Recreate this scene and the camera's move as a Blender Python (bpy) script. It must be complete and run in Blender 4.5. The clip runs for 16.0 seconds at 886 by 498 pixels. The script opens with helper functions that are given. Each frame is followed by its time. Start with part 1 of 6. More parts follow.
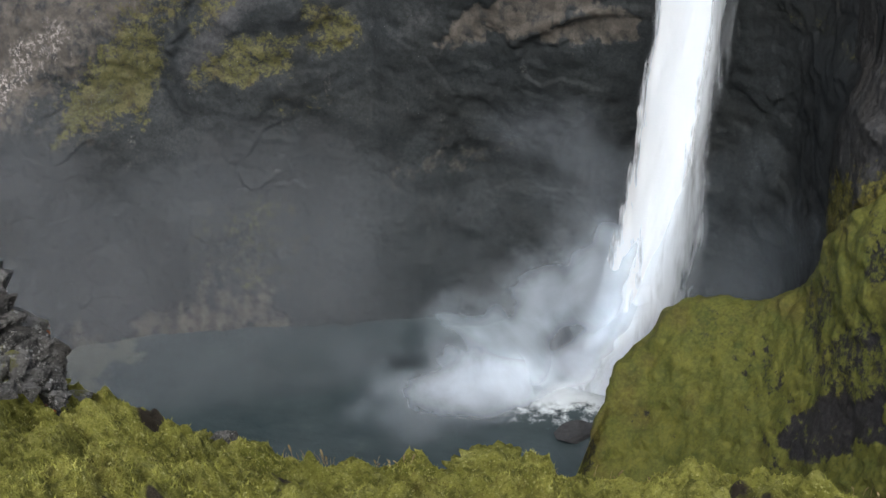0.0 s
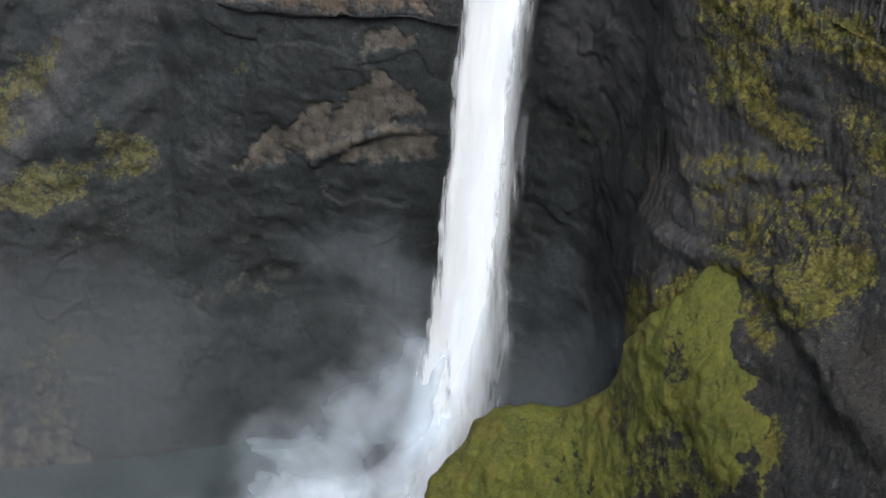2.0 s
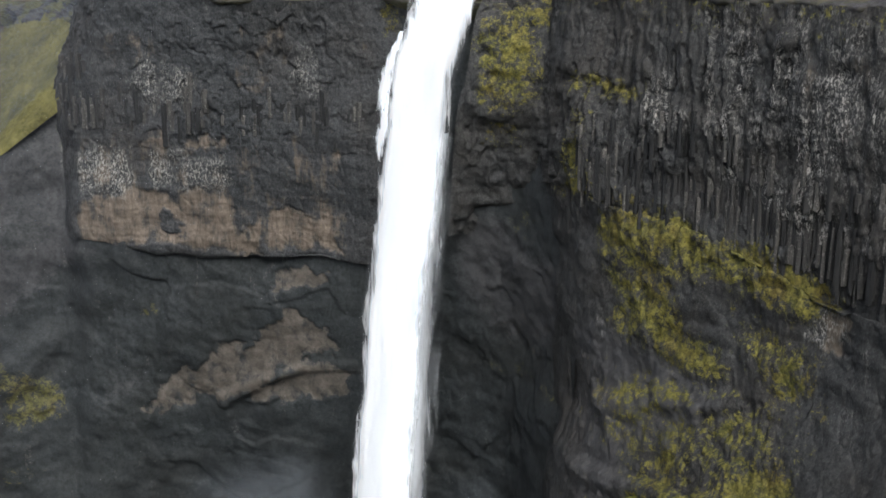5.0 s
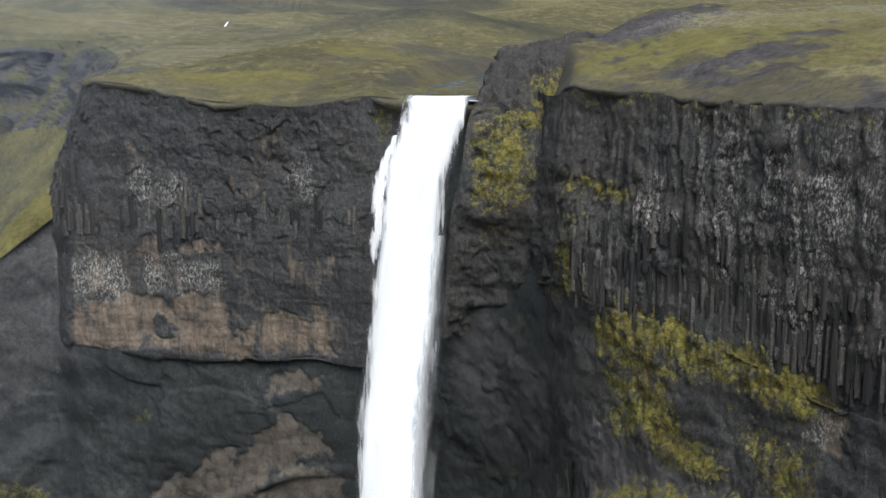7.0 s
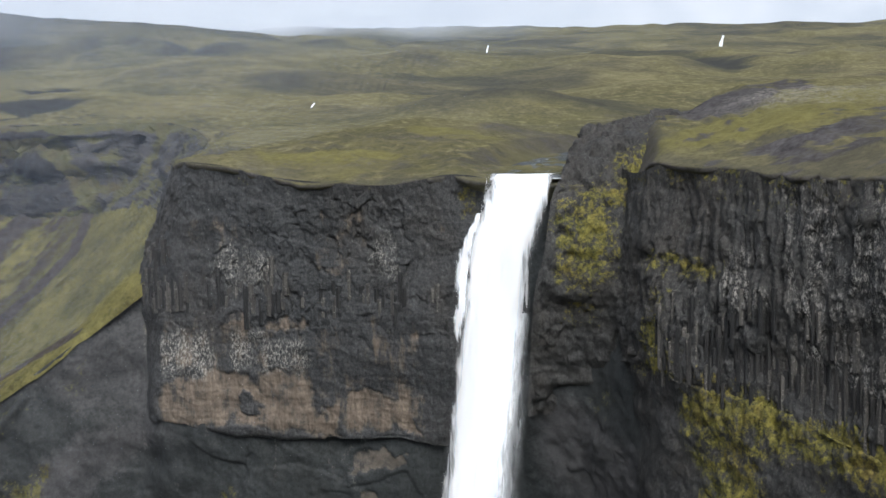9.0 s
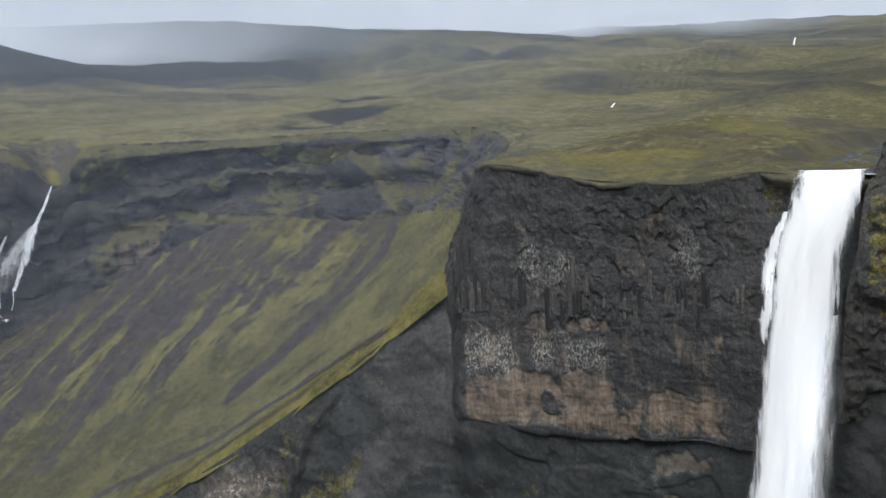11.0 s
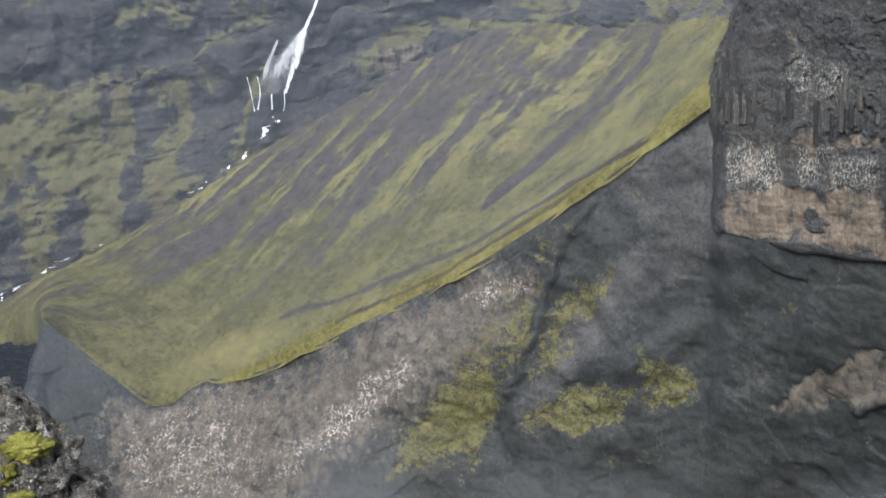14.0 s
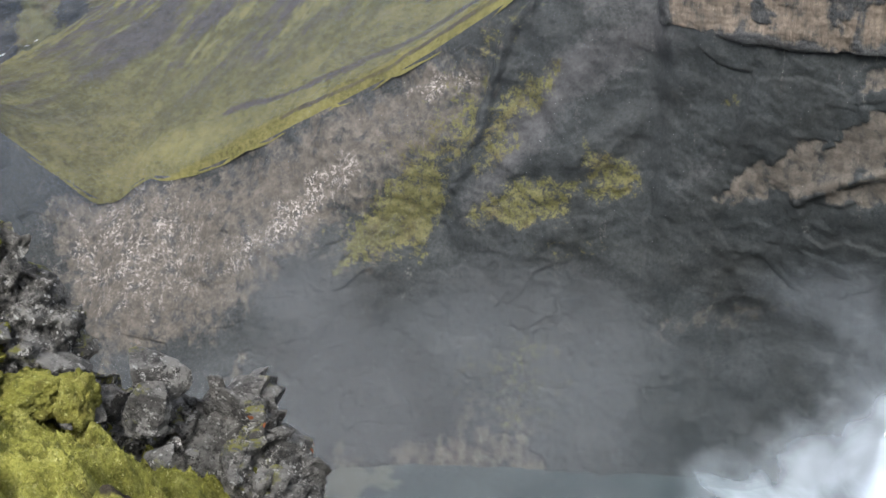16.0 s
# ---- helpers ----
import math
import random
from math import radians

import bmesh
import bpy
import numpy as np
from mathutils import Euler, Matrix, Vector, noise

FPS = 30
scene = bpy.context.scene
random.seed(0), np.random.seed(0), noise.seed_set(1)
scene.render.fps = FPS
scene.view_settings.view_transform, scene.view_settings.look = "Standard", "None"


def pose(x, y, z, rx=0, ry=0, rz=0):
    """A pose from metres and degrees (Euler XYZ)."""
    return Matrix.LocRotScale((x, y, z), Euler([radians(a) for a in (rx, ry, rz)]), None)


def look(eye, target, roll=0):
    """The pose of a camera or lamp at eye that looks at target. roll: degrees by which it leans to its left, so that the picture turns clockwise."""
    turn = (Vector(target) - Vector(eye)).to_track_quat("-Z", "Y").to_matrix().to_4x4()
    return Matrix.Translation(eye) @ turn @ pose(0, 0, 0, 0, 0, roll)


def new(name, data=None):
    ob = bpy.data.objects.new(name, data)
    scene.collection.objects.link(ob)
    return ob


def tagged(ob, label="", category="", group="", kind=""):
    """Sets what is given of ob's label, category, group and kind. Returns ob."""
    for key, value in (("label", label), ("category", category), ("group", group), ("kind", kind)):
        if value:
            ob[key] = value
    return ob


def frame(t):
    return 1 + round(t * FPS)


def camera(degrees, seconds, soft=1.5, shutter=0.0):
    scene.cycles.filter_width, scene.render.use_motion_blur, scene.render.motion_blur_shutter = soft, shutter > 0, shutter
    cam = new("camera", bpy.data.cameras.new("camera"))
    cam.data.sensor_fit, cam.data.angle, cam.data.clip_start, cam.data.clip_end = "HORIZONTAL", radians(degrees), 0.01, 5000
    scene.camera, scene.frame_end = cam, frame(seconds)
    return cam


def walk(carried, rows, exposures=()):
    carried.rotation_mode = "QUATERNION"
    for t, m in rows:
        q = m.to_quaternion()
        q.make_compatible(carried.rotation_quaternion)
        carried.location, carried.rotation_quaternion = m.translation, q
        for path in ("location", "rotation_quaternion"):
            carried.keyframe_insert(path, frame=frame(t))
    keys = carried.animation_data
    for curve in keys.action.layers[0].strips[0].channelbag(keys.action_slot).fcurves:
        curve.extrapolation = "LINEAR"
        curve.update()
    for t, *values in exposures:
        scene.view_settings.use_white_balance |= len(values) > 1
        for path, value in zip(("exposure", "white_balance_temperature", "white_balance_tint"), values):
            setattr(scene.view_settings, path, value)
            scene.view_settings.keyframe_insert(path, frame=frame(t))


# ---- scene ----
# the camera stands on the canyon rim and turns where it is
EYE = (0.0, 0.0, 135.0)
cam = camera(38.2, 16.0, soft=1.5)
TURNS = [
    (0, 14.23, -31.10, -1.71), (0.5, 11.46, -28.78, -1.63), (1, 9.59, -27.87, -1.50), (1.5, 7.55, -26.70, -0.75),
    (2, 4.32, -25.92, 0.43), (2.5, 3.42, -22.30, 1.91), (3, 3.04, -20.24, 2.37), (3.5, 2.58, -18.43, 1.96),
    (4, 1.61, -17.30, 1.30), (6.5, -0.31, -12.00, 0.10), (7, 0.0, -10.80, 0.0), (7.5, 0.41, -9.82, -0.19),
    (8, 0.56, -8.69, 0.25), (10.5, 13.82, -6.31, -3.13), (11, 17.28, -6.89, -2.64), (11.5, 20.05, -7.65, -1.84),
    (12, 23.13, -8.30, -2.70), (12.5, 25.50, -9.20, -3.12), (13, 25.74, -10.78, -3.00), (13.5, 27.56, -12.94, -3.24),
    (14, 29.40, -14.85, -3.18), (14.5, 30.38, -17.60, -2.67), (15, 29.26, -19.94, -2.27), (15.5, 28.43, -21.88, -2.24),
    (16, 27.37, -24.14, -3.03)]
walk(cam, [(t, pose(*EYE, 90 + p, 0, y) @ pose(0, 0, 0, 0, 0, r)) for t, y, p, r in TURNS],
     exposures=[(0, 0.45), (2, 0.4), (4, 0.55), (8, 0.65), (10, 0.5), (11, 0.35), (12.5, 0.8), (13.5, 1.1), (14.5, 1.24), (16, 1.22)])

# ---- world and light: a bright overcast sky ----
world = bpy.data.worlds.new("sky")
scene.world = world
world.use_nodes = True
wn, wl = world.node_tree.nodes, world.node_tree.links
sky = wn.new("ShaderNodeTexSky")
sky.sky_type, sky.sun_disc = "NISHITA", False
sky.sun_elevation, sky.sun_rotation = radians(48), radians(172)
sky.dust_density = 4.0
grey = wn.new("ShaderNodeHueSaturation")
grey.inputs["Saturation"].default_value = 0.55
wl.new(sky.outputs[0], grey.inputs["Color"])
wl.new(grey.outputs[0], wn["Background"].inputs["Color"])
wn["Background"].inputs["Strength"].default_value = 0.13
sun = new("sun", bpy.data.lights.new("sun", "SUN"))
sun.data.energy, sun.data.angle, sun.data.color = 1.8, radians(30), (0.97, 0.99, 1.0)
sun.matrix_world = look((30, -110, 260), (0, 100, 60))


# ---- noise and mesh helpers ----
def vnoise(p, seed=0):
    """Smooth value noise between -1 and 1 at the rows of p."""
    i = np.floor(p).astype(np.int64)
    f = p - i
    f = f * f * (3 - 2 * f)
    out = np.zeros(len(p))
    for c in range(8):
        b = np.array([c & 1, c >> 1 & 1, c >> 2 & 1])
        q = i + b
        h = (q[:, 0] * 374761393 + q[:, 1] * 668265263 + q[:, 2] * 2147483647 + seed * 974634777) & 0xFFFFFFFF
        h = ((h ^ (h >> 13)) * 1274126177) & 0xFFFFFFFF
        h = ((h ^ (h >> 16)) * 2246822519) & 0xFFFFFFFF
        v = ((h ^ (h >> 15)) & 0xFFFFFF) / 0x7FFFFF - 1.0
        out += v * np.prod(np.where(b, f, 1 - f), axis=1)
    return out


def fbm(p, size, octaves=4, seed=0, gain=0.5):
    out, amp, q = np.zeros(len(p)), 1.0, np.asarray(p) / np.asarray(size)
    for k in range(octaves):
        out += amp * vnoise(q + 17.3 * k, seed + k)
        amp, q = amp * gain, q * 2.03
    return out


def facets(p, size, seed=0):
    """Blocky relief: each jittered cell is a tilted plane of its own."""
    q = np.asarray(p) / np.asarray(size)
    base = np.floor(q).astype(np.int64)
    best, out = np.full(len(q), 1e9), np.zeros(len(q))
    for k in range(27):
        c = base + np.array([k % 3 - 1, k // 3 % 3 - 1, k // 9 - 1])
        h = (c[:, 0] * 73856093 ^ c[:, 1] * 19349663 ^ c[:, 2] * 83492791 ^ (seed * 2654435761 + 12345)) & 0xFFFFFFFF
        r = []
        for j in range(7):
            h = (h * 1664525 + 1013904223) & 0xFFFFFFFF
            r.append(((h >> 9) & 0x7FFF) / 0x7FFF)
        d = q - c - np.stack(r[:3], 1)
        dist = (d * d).sum(axis=1)
        v = r[3] - 0.5 + d[:, 0] * (r[4] - 0.5) * 1.2 + d[:, 1] * (r[5] - 0.5) * 1.2 + d[:, 2] * (r[6] - 0.5) * 1.2
        near = dist < best
        out, best = np.where(near, v, out), np.where(near, dist, best)
    return out


def step(a, b, x):
    t = np.clip((x - a) / (b - a), 0, 1)
    return t * t * (3 - 2 * t)


def crom(pts, u):
    """Catmull-Rom through pts (n, ...) at the parameters u in 0..n-1."""
    pts = np.asarray(pts, float)
    n = len(pts)
    i = np.clip(np.floor(u).astype(int), 0, n - 2)
    t = (u - i).reshape((-1,) + (1,) * (pts.ndim - 1))
    a, b, c, d = (pts[np.clip(i + k, 0, n - 1)] for k in (-1, 0, 1, 2))
    a = np.where((i == 0).reshape(t.shape), 2 * b - c, a)
    d = np.where((i == n - 2).reshape(t.shape), 2 * c - b, d)
    return 0.5 * (2 * b + (c - a) * t + (2 * a - 5 * b + 4 * c - d) * t ** 2 + (3 * b - a - 3 * c + d) * t ** 3)


def spread(pts, n):
    """n parameters along the stations of pts, evenly spaced by length."""
    pts = np.asarray(pts, float)
    u = np.linspace(0, len(pts) - 1, 40 * len(pts))
    c = crom(pts, u)
    s = np.concatenate([[0], np.cumsum(np.linalg.norm(np.diff(c, axis=0), axis=1))])
    return np.interp(np.linspace(0, s[-1], n), s, u)


def loft(curves, nu, nv):
    """A grid (nv, nu, 3) through section curves that have the same number of stations."""
    curves = np.asarray(curves, float)
    k = len(curves)
    uu = spread(curves.mean(axis=0), nu)
    rows = np.stack([crom(c, uu) for c in curves])
    vv = spread(rows[:, nu // 2], nv)
    return crom(rows, vv)


def normals(g):
    n = np.cross(np.gradient(g, axis=1), np.gradient(g, axis=0))
    return n / (np.linalg.norm(n, axis=2, keepdims=True) + 1e-9)


def grid_mesh(name, g, mats, masks=None, smooth=True):
    nv, nu = g.shape[:2]
    me = bpy.data.meshes.new(name)
    a = (np.arange(nv - 1)[:, None] * nu + np.arange(nu - 1)[None]).ravel()
    faces = np.stack([a, a + 1, a + nu + 1, a + nu], 1)
    me.vertices.add(nv * nu)
    me.vertices.foreach_set("co", g.reshape(-1).astype(np.float32))
    me.loops.add(faces.size)
    me.loops.foreach_set("vertex_index", faces.ravel().astype(np.int32))
    me.polygons.add(len(faces))
    me.polygons.foreach_set("loop_start", (np.arange(len(faces)) * 4).astype(np.int32))
    me.update(calc_edges=True)
    me.validate()
    me.polygons.foreach_set("use_smooth", np.full(len(faces), smooth))
    if masks is not None:
        at = me.attributes.new("cover", "FLOAT_COLOR", "POINT")
        m = np.zeros((nv * nu, 4), np.float32)
        for i, w in enumerate(masks):
            m[:, i] = w.reshape(-1)
        at.data.foreach_set("color", m.ravel())
    me.materials.append(mats)
    return new(name, me)


def part(name, bm, material, parent, label=""):
    me = bpy.data.meshes.new(name)
    bm.to_mesh(me)
    bm.free()
    me.materials.append(material)
    ob = new(name, me)
    ob.parent = parent
    return tagged(ob, label)


class Cover:
    """Where a surface carries moss, tuff, pale lichen or grey dust (on the moor, heath and painted shade): patches with
    frayed edges in its own upright plane.
    """
    KINDS = ("moss", "tuff", "pale", "grey")

    def __init__(self, g, seed=0, rough=1.3, size=5.0):
        self.p = g.reshape(-1, 3)
        self.wx = rough * fbm(self.p, size, 6, seed + 50, 0.62)
        self.wz = rough * fbm(self.p, size, 6, seed + 150, 0.62)
        self.m = [np.zeros(len(self.p)) for _ in range(4)]

    def inside(self, nums, soft=0.6):
        """About 1 within a polygon given as x, z, x, z ..., 0 outside."""
        q = np.array(nums, float).reshape(-1, 2)
        x, z = self.p[:, 0] + self.wx, self.p[:, 2] + self.wz
        near, odd = np.full(len(x), 1e9), np.zeros(len(x), bool)
        for a, b in zip(q, np.roll(q, -1, axis=0)):
            d = b - a
            t = np.clip(((x - a[0]) * d[0] + (z - a[1]) * d[1]) / (d @ d + 1e-9), 0, 1)
            near = np.minimum(near, np.hypot(x - a[0] - t * d[0], z - a[1] - t * d[1]))
            odd ^= ((a[1] > z) != (b[1] > z)) & (x < a[0] + (z - a[1]) * d[0] / (d[1] if d[1] else 1e-9))
        return step(-1.25 * soft, 0.75 * soft, np.where(odd, near, -near))

    def poly(self, kind, strength, *nums, soft=None):
        k = self.KINDS.index(kind)
        self.m[k] = np.maximum(self.m[k], strength * self.inside(nums, soft or {"tuff": 1.4, "moss": 2.4, "pale": 2.0, "grey": 3.0}[kind]))

    def line(self, kind, strength, width, *nums):
        """A frayed stripe along a line given as x, z, x, z ..."""
        q = np.array(nums, float).reshape(-1, 2)
        x, z = self.p[:, 0] + 0.5 * self.wx, self.p[:, 2] + 0.5 * self.wz
        near = np.full(len(x), 1e9)
        for a, b in zip(q, q[1:]):
            d = b - a
            t = np.clip(((x - a[0]) * d[0] + (z - a[1]) * d[1]) / (d @ d), 0, 1)
            near = np.minimum(near, np.hypot(x - a[0] - t * d[0], z - a[1] - t * d[1]))
        k = self.KINDS.index(kind)
        self.m[k] = np.maximum(self.m[k], strength * step(width, 0.4 * width, near))

    def cutpoly(self, kind, strength, *nums):
        self.m[self.KINDS.index(kind)] *= 1 - strength * self.inside(nums)

    def plan(self, kind, strength, x, y, rx, ry, turn=0.0):
        """A round patch on flat ground."""
        dx, dy = self.p[:, 0] - x, self.p[:, 1] - y
        c, s = math.cos(radians(turn)), math.sin(radians(turn))
        d = np.hypot((dx * c + dy * s) / rx, (dy * c - dx * s) / ry) + 0.35 * self.wx
        k = self.KINDS.index(kind)
        self.m[k] = np.maximum(self.m[k], strength * step(1.3, 0.7, d))


# ---- materials ----
class Mat:
    """A small builder for node materials."""

    def __init__(self, name, rough=0.85, spec=0.3):
        self.m = bpy.data.materials.new(name)
        self.m.use_nodes = True
        self.t = self.m.node_tree
        self.b = self.t.nodes["Principled BSDF"]
        self.b.inputs["Roughness"].default_value = rough
        self.b.inputs["Specular IOR Level"].default_value = spec
        co = self.t.nodes.new("ShaderNodeNewGeometry")
        self.pos, self.nor, self.island = co.outputs["Position"], co.outputs["Normal"], co.outputs["Random Per Island"]

    def link(self, a, b):
        self.t.links.new(a, b)

    def scaled(self, sx, sy, sz, turn=0.0):
        mp = self.t.nodes.new("ShaderNodeMapping")
        mp.inputs["Scale"].default_value = (sx, sy, sz)
        mp.inputs["Rotation"].default_value = (0, radians(turn), 0)
        self.link(self.pos, mp.inputs["Vector"])
        return mp.outputs[0]

    def noise(self, scale, detail=5.0, rough=0.6, vec=None, dist=0.0):
        n = self.t.nodes.new("ShaderNodeTexNoise")
        n.inputs["Scale"].default_value, n.inputs["Detail"].default_value = scale, detail
        n.inputs["Roughness"].default_value, n.inputs["Distortion"].default_value = rough, dist
        self.link(self.pos if vec is None else vec, n.inputs["Vector"])
        return n.outputs["Fac"]

    def cells(self, scale, vec=None, feature="F1"):
        n = self.t.nodes.new("ShaderNodeTexVoronoi")
        n.feature = feature
        n.inputs["Scale"].default_value = scale
        self.link(self.pos if vec is None else vec, n.inputs["Vector"])
        return n.outputs["Distance"]

    def ramp(self, fac, *stops):
        r = self.t.nodes.new("ShaderNodeValToRGB")
        e = r.color_ramp.elements
        while len(e) < len(stops):
            e.new(0.5)
        for el, (p, c) in zip(e, stops):
            el.position = p
            el.color = (c, c, c, 1) if isinstance(c, (int, float)) else (*c, 1)
        self.link(fac, r.inputs[0])
        return r.outputs[0]

    def mix(self, fac, a, b, how="MIX"):
        n = self.t.nodes.new("ShaderNodeMix")
        n.data_type, n.blend_type = "RGBA", how
        for sock, v in ((n.inputs[0], fac), (n.inputs[6], a), (n.inputs[7], b)):
            if isinstance(v, (int, float)):
                sock.default_value = v
            elif isinstance(v, tuple):
                sock.default_value = (*v, 1)
            else:
                self.link(v, sock)
        return n.outputs[2]

    def maths(self, op, a, b=0.0, clamp=False):
        n = self.t.nodes.new("ShaderNodeMath")
        n.operation, n.use_clamp = op, clamp
        for sock, v in ((n.inputs[0], a), (n.inputs[1], b)):
            if isinstance(v, (int, float)):
                sock.default_value = v
            else:
                self.link(v, sock)
        return n.outputs[0]

    def between(self, x, lo, hi):
        n = self.t.nodes.new("ShaderNodeMapRange")
        n.interpolation_type = "SMOOTHSTEP"
        n.inputs[1].default_value, n.inputs[2].default_value = lo, hi
        self.link(x, n.inputs[0])
        return n.outputs[0]

    def xyz(self, v):
        n = self.t.nodes.new("ShaderNodeSeparateXYZ")
        self.link(v, n.inputs[0])
        return n.outputs

    def cover(self):
        n = self.t.nodes.new("ShaderNodeAttribute")
        n.attribute_name = "cover"
        s = self.t.nodes.new("ShaderNodeSeparateColor")
        self.link(n.outputs["Color"], s.inputs[0])
        return s.outputs[0], s.outputs[1], s.outputs[2], n.outputs["Alpha"]

    def bump(self, height, strength=0.6, dist=0.3):
        n = self.t.nodes.new("ShaderNodeBump")
        n.inputs["Strength"].default_value, n.inputs["Distance"].default_value = strength, dist
        self.link(height, n.inputs["Height"])
        self.link(n.outputs[0], self.b.inputs["Normal"])

    def base(self, colour):
        if isinstance(colour, tuple):
            self.b.inputs["Base Color"].default_value = (*colour, 1)
        else:
            self.link(colour, self.b.inputs["Base Color"])
        return self.m


def edged(m, mask, noise, width=0.22, amount=1.9):
    """A mask whose border is frayed by noise."""
    s = m.maths("ADD", mask, m.maths("MULTIPLY", m.maths("SUBTRACT", noise, 0.5), amount))
    return m.between(s, 0.5 - width, 0.5 + width)


def cliff_material(name, dark, light, tuff=(0.125, 0.102, 0.078), moss_a=(0.050, 0.050, 0.012), moss_b=(0.125, 0.108, 0.022),
                   upright=0.5, dip=0.0, pale=(0.20, 0.195, 0.18), rough=0.6, ledges=0.15, spot=3.4, streaky=0.8, gaps=0.8, warm=0.6, flecks=1.0):
    """Wet basalt with strata and streaks, and where the cover says so tuff, pale lichen or moss."""
    m = Mat(name, 0.75, 0.35)
    moss, tuf, pal, gre = m.cover()
    strata = m.noise(1.0, 6, 0.65, m.scaled(0.03, 0.03, 0.55, dip), 0.6)
    streak = m.noise(1.0, 6, 0.7, m.scaled(1.3, 1.3, 0.10), 0.3)
    band = m.noise(1.0, 5, 0.65, m.scaled(0.22, 0.22, 0.035), 0.5)
    blot, grain = m.noise(0.13, 7, 0.7), m.noise(1.6, 6, 0.72)
    speck = m.noise(spot, 6, 0.8, m.scaled(1, 1, 0.5 if streaky > 0.5 else 1))
    crack = m.cells(0.45, m.scaled(1, 1, 0.6), "DISTANCE_TO_EDGE")
    mid = tuple(0.5 * a + 0.5 * b for a, b in zip(dark, light))
    v = m.mix(upright, strata, streak)
    c = m.mix(m.ramp(v, (0.3, 0.0), (0.72, 1.0)), dark, light)
    c = m.mix(m.ramp(band, (0.4, 0.65), (0.6, 0.0)), c, tuple(0.75 * a for a in dark))
    c = m.mix(m.ramp(m.noise(0.05, 6, 0.65, m.scaled(1, 1, 1, 35)), (0.42, 0.0), (0.66, warm)), c, (mid[0] * 1.25, mid[1] * 1.02, mid[2] * 0.82))
    c = m.mix(m.ramp(blot, (0.4, 0.0), (0.68, 0.7)), c, (mid[0] * 0.95, mid[1] * 1.0, mid[2] * 1.06))
    c = m.mix(m.ramp(grain, (0.36, 0.75), (0.56, 0.0)), c, tuple(0.45 * a for a in dark))
    fleck = m.noise(4.5, 4, 0.8, m.scaled(1, 1, 0.6))
    c = m.mix(m.ramp(fleck, (0.54, 0.0), (0.66, 0.55 * flecks)), c, tuple(1.5 * a for a in light))
    c = m.mix(m.ramp(fleck, (0.36, 0.7 * flecks), (0.47, 0.0)), c, tuple(0.4 * a for a in dark))
    c = m.mix(m.maths("MULTIPLY", m.ramp(speck, (0.56, 0.0), (0.7, 0.7)), m.ramp(blot, (0.42, 0.0), (0.62, 1.0))), c, tuple(1.9 * a for a in light))
    gc = m.mix(m.ramp(m.mix(0.5, blot, grain), (0.35, 0.0), (0.65, 1.0)), (0.036, 0.036, 0.039), (0.075, 0.074, 0.076))
    c = m.mix(m.maths("MULTIPLY", edged(m, gre, m.mix(0.5, blot, grain), 0.4), 0.75), c, gc)
    tc = m.mix(m.ramp(m.noise(0.5, 7, 0.72), (0.32, 0.0), (0.68, 1.0)), tuple(0.42 * a for a in tuff), tuple(1.15 * a for a in tuff))
    tc = m.mix(m.ramp(streak, (0.48, 0.0), (0.68, streaky)), tc, tuple(0.3 * a for a in tuff))
    tc = m.mix(m.ramp(grain, (0.36, 0.5), (0.55, 0.0)), tc, tuple(0.4 * a for a in tuff))
    c = m.mix(edged(m, m.maths("MULTIPLY", tuf, 0.64), m.mix(0.45, m.noise(1.0, 6, 0.65, m.scaled(0.5, 0.5, 0.09 if streaky > 0.5 else 0.35), 0.4), m.noise(0.45, 6, 0.7)), 0.2, 2.6), c, tc)
    spots = m.ramp(speck, (0.50, 0.0), (0.57, 1.0))
    c = m.mix(m.maths("MULTIPLY", edged(m, m.maths("MULTIPLY", pal, 0.8), m.mix(0.7, blot, m.noise(1.0, 5, 0.65, m.scaled(0.55, 0.55, 0.07), 0.4)), 0.35, 2.4), spots), c, pale)
    tuft, gap = m.noise(2.2, 5, 0.7), m.noise(0.8, 6, 0.75)
    mc = m.mix(m.ramp(m.noise(0.3, 6, 0.7), (0.35, 0.0), (0.65, 1.0)), moss_a, moss_b)
    mc = m.mix(m.ramp(m.noise(0.11, 5, 0.65), (0.5, 0.0), (0.66, 0.7)), mc, (moss_b[0] * 0.6, moss_b[1] * 0.45, moss_b[2] * 0.6))
    mc = m.mix(m.ramp(tuft, (0.52, 0.0), (0.68, 0.7)), mc, tuple((1 + 0.55 * gaps) * a for a in moss_b))
    mc = m.mix(m.ramp(tuft, (0.36, 0.3 + 0.6 * gaps), (0.52, 0.0)), mc, tuple(0.3 * a for a in moss_a))
    mc = m.mix(m.ramp(gap, (0.38, gaps), (0.5, 0.0)), mc, tuple(0.7 * a for a in dark))
    up = m.maths("MULTIPLY", m.between(m.xyz(m.nor)[2], 0.2, 0.8), ledges)
    where = m.maths("ADD", m.maths("MULTIPLY", moss, 0.8), up)
    c = m.mix(edged(m, where, m.mix(0.5, gap, m.mix(0.5, tuft, blot)), 0.12, 2.9), c, mc)
    h = m.maths("ADD", m.maths("ADD", m.maths("ADD", m.maths("MULTIPLY", grain, 0.7), m.maths("MULTIPLY", tuft, 0.6)), m.maths("MULTIPLY", v, 0.8)),
                m.ramp(crack, (0.0, 0.0), (0.12, 0.35)))
    m.bump(h, rough, 0.4)
    return m.base(c)


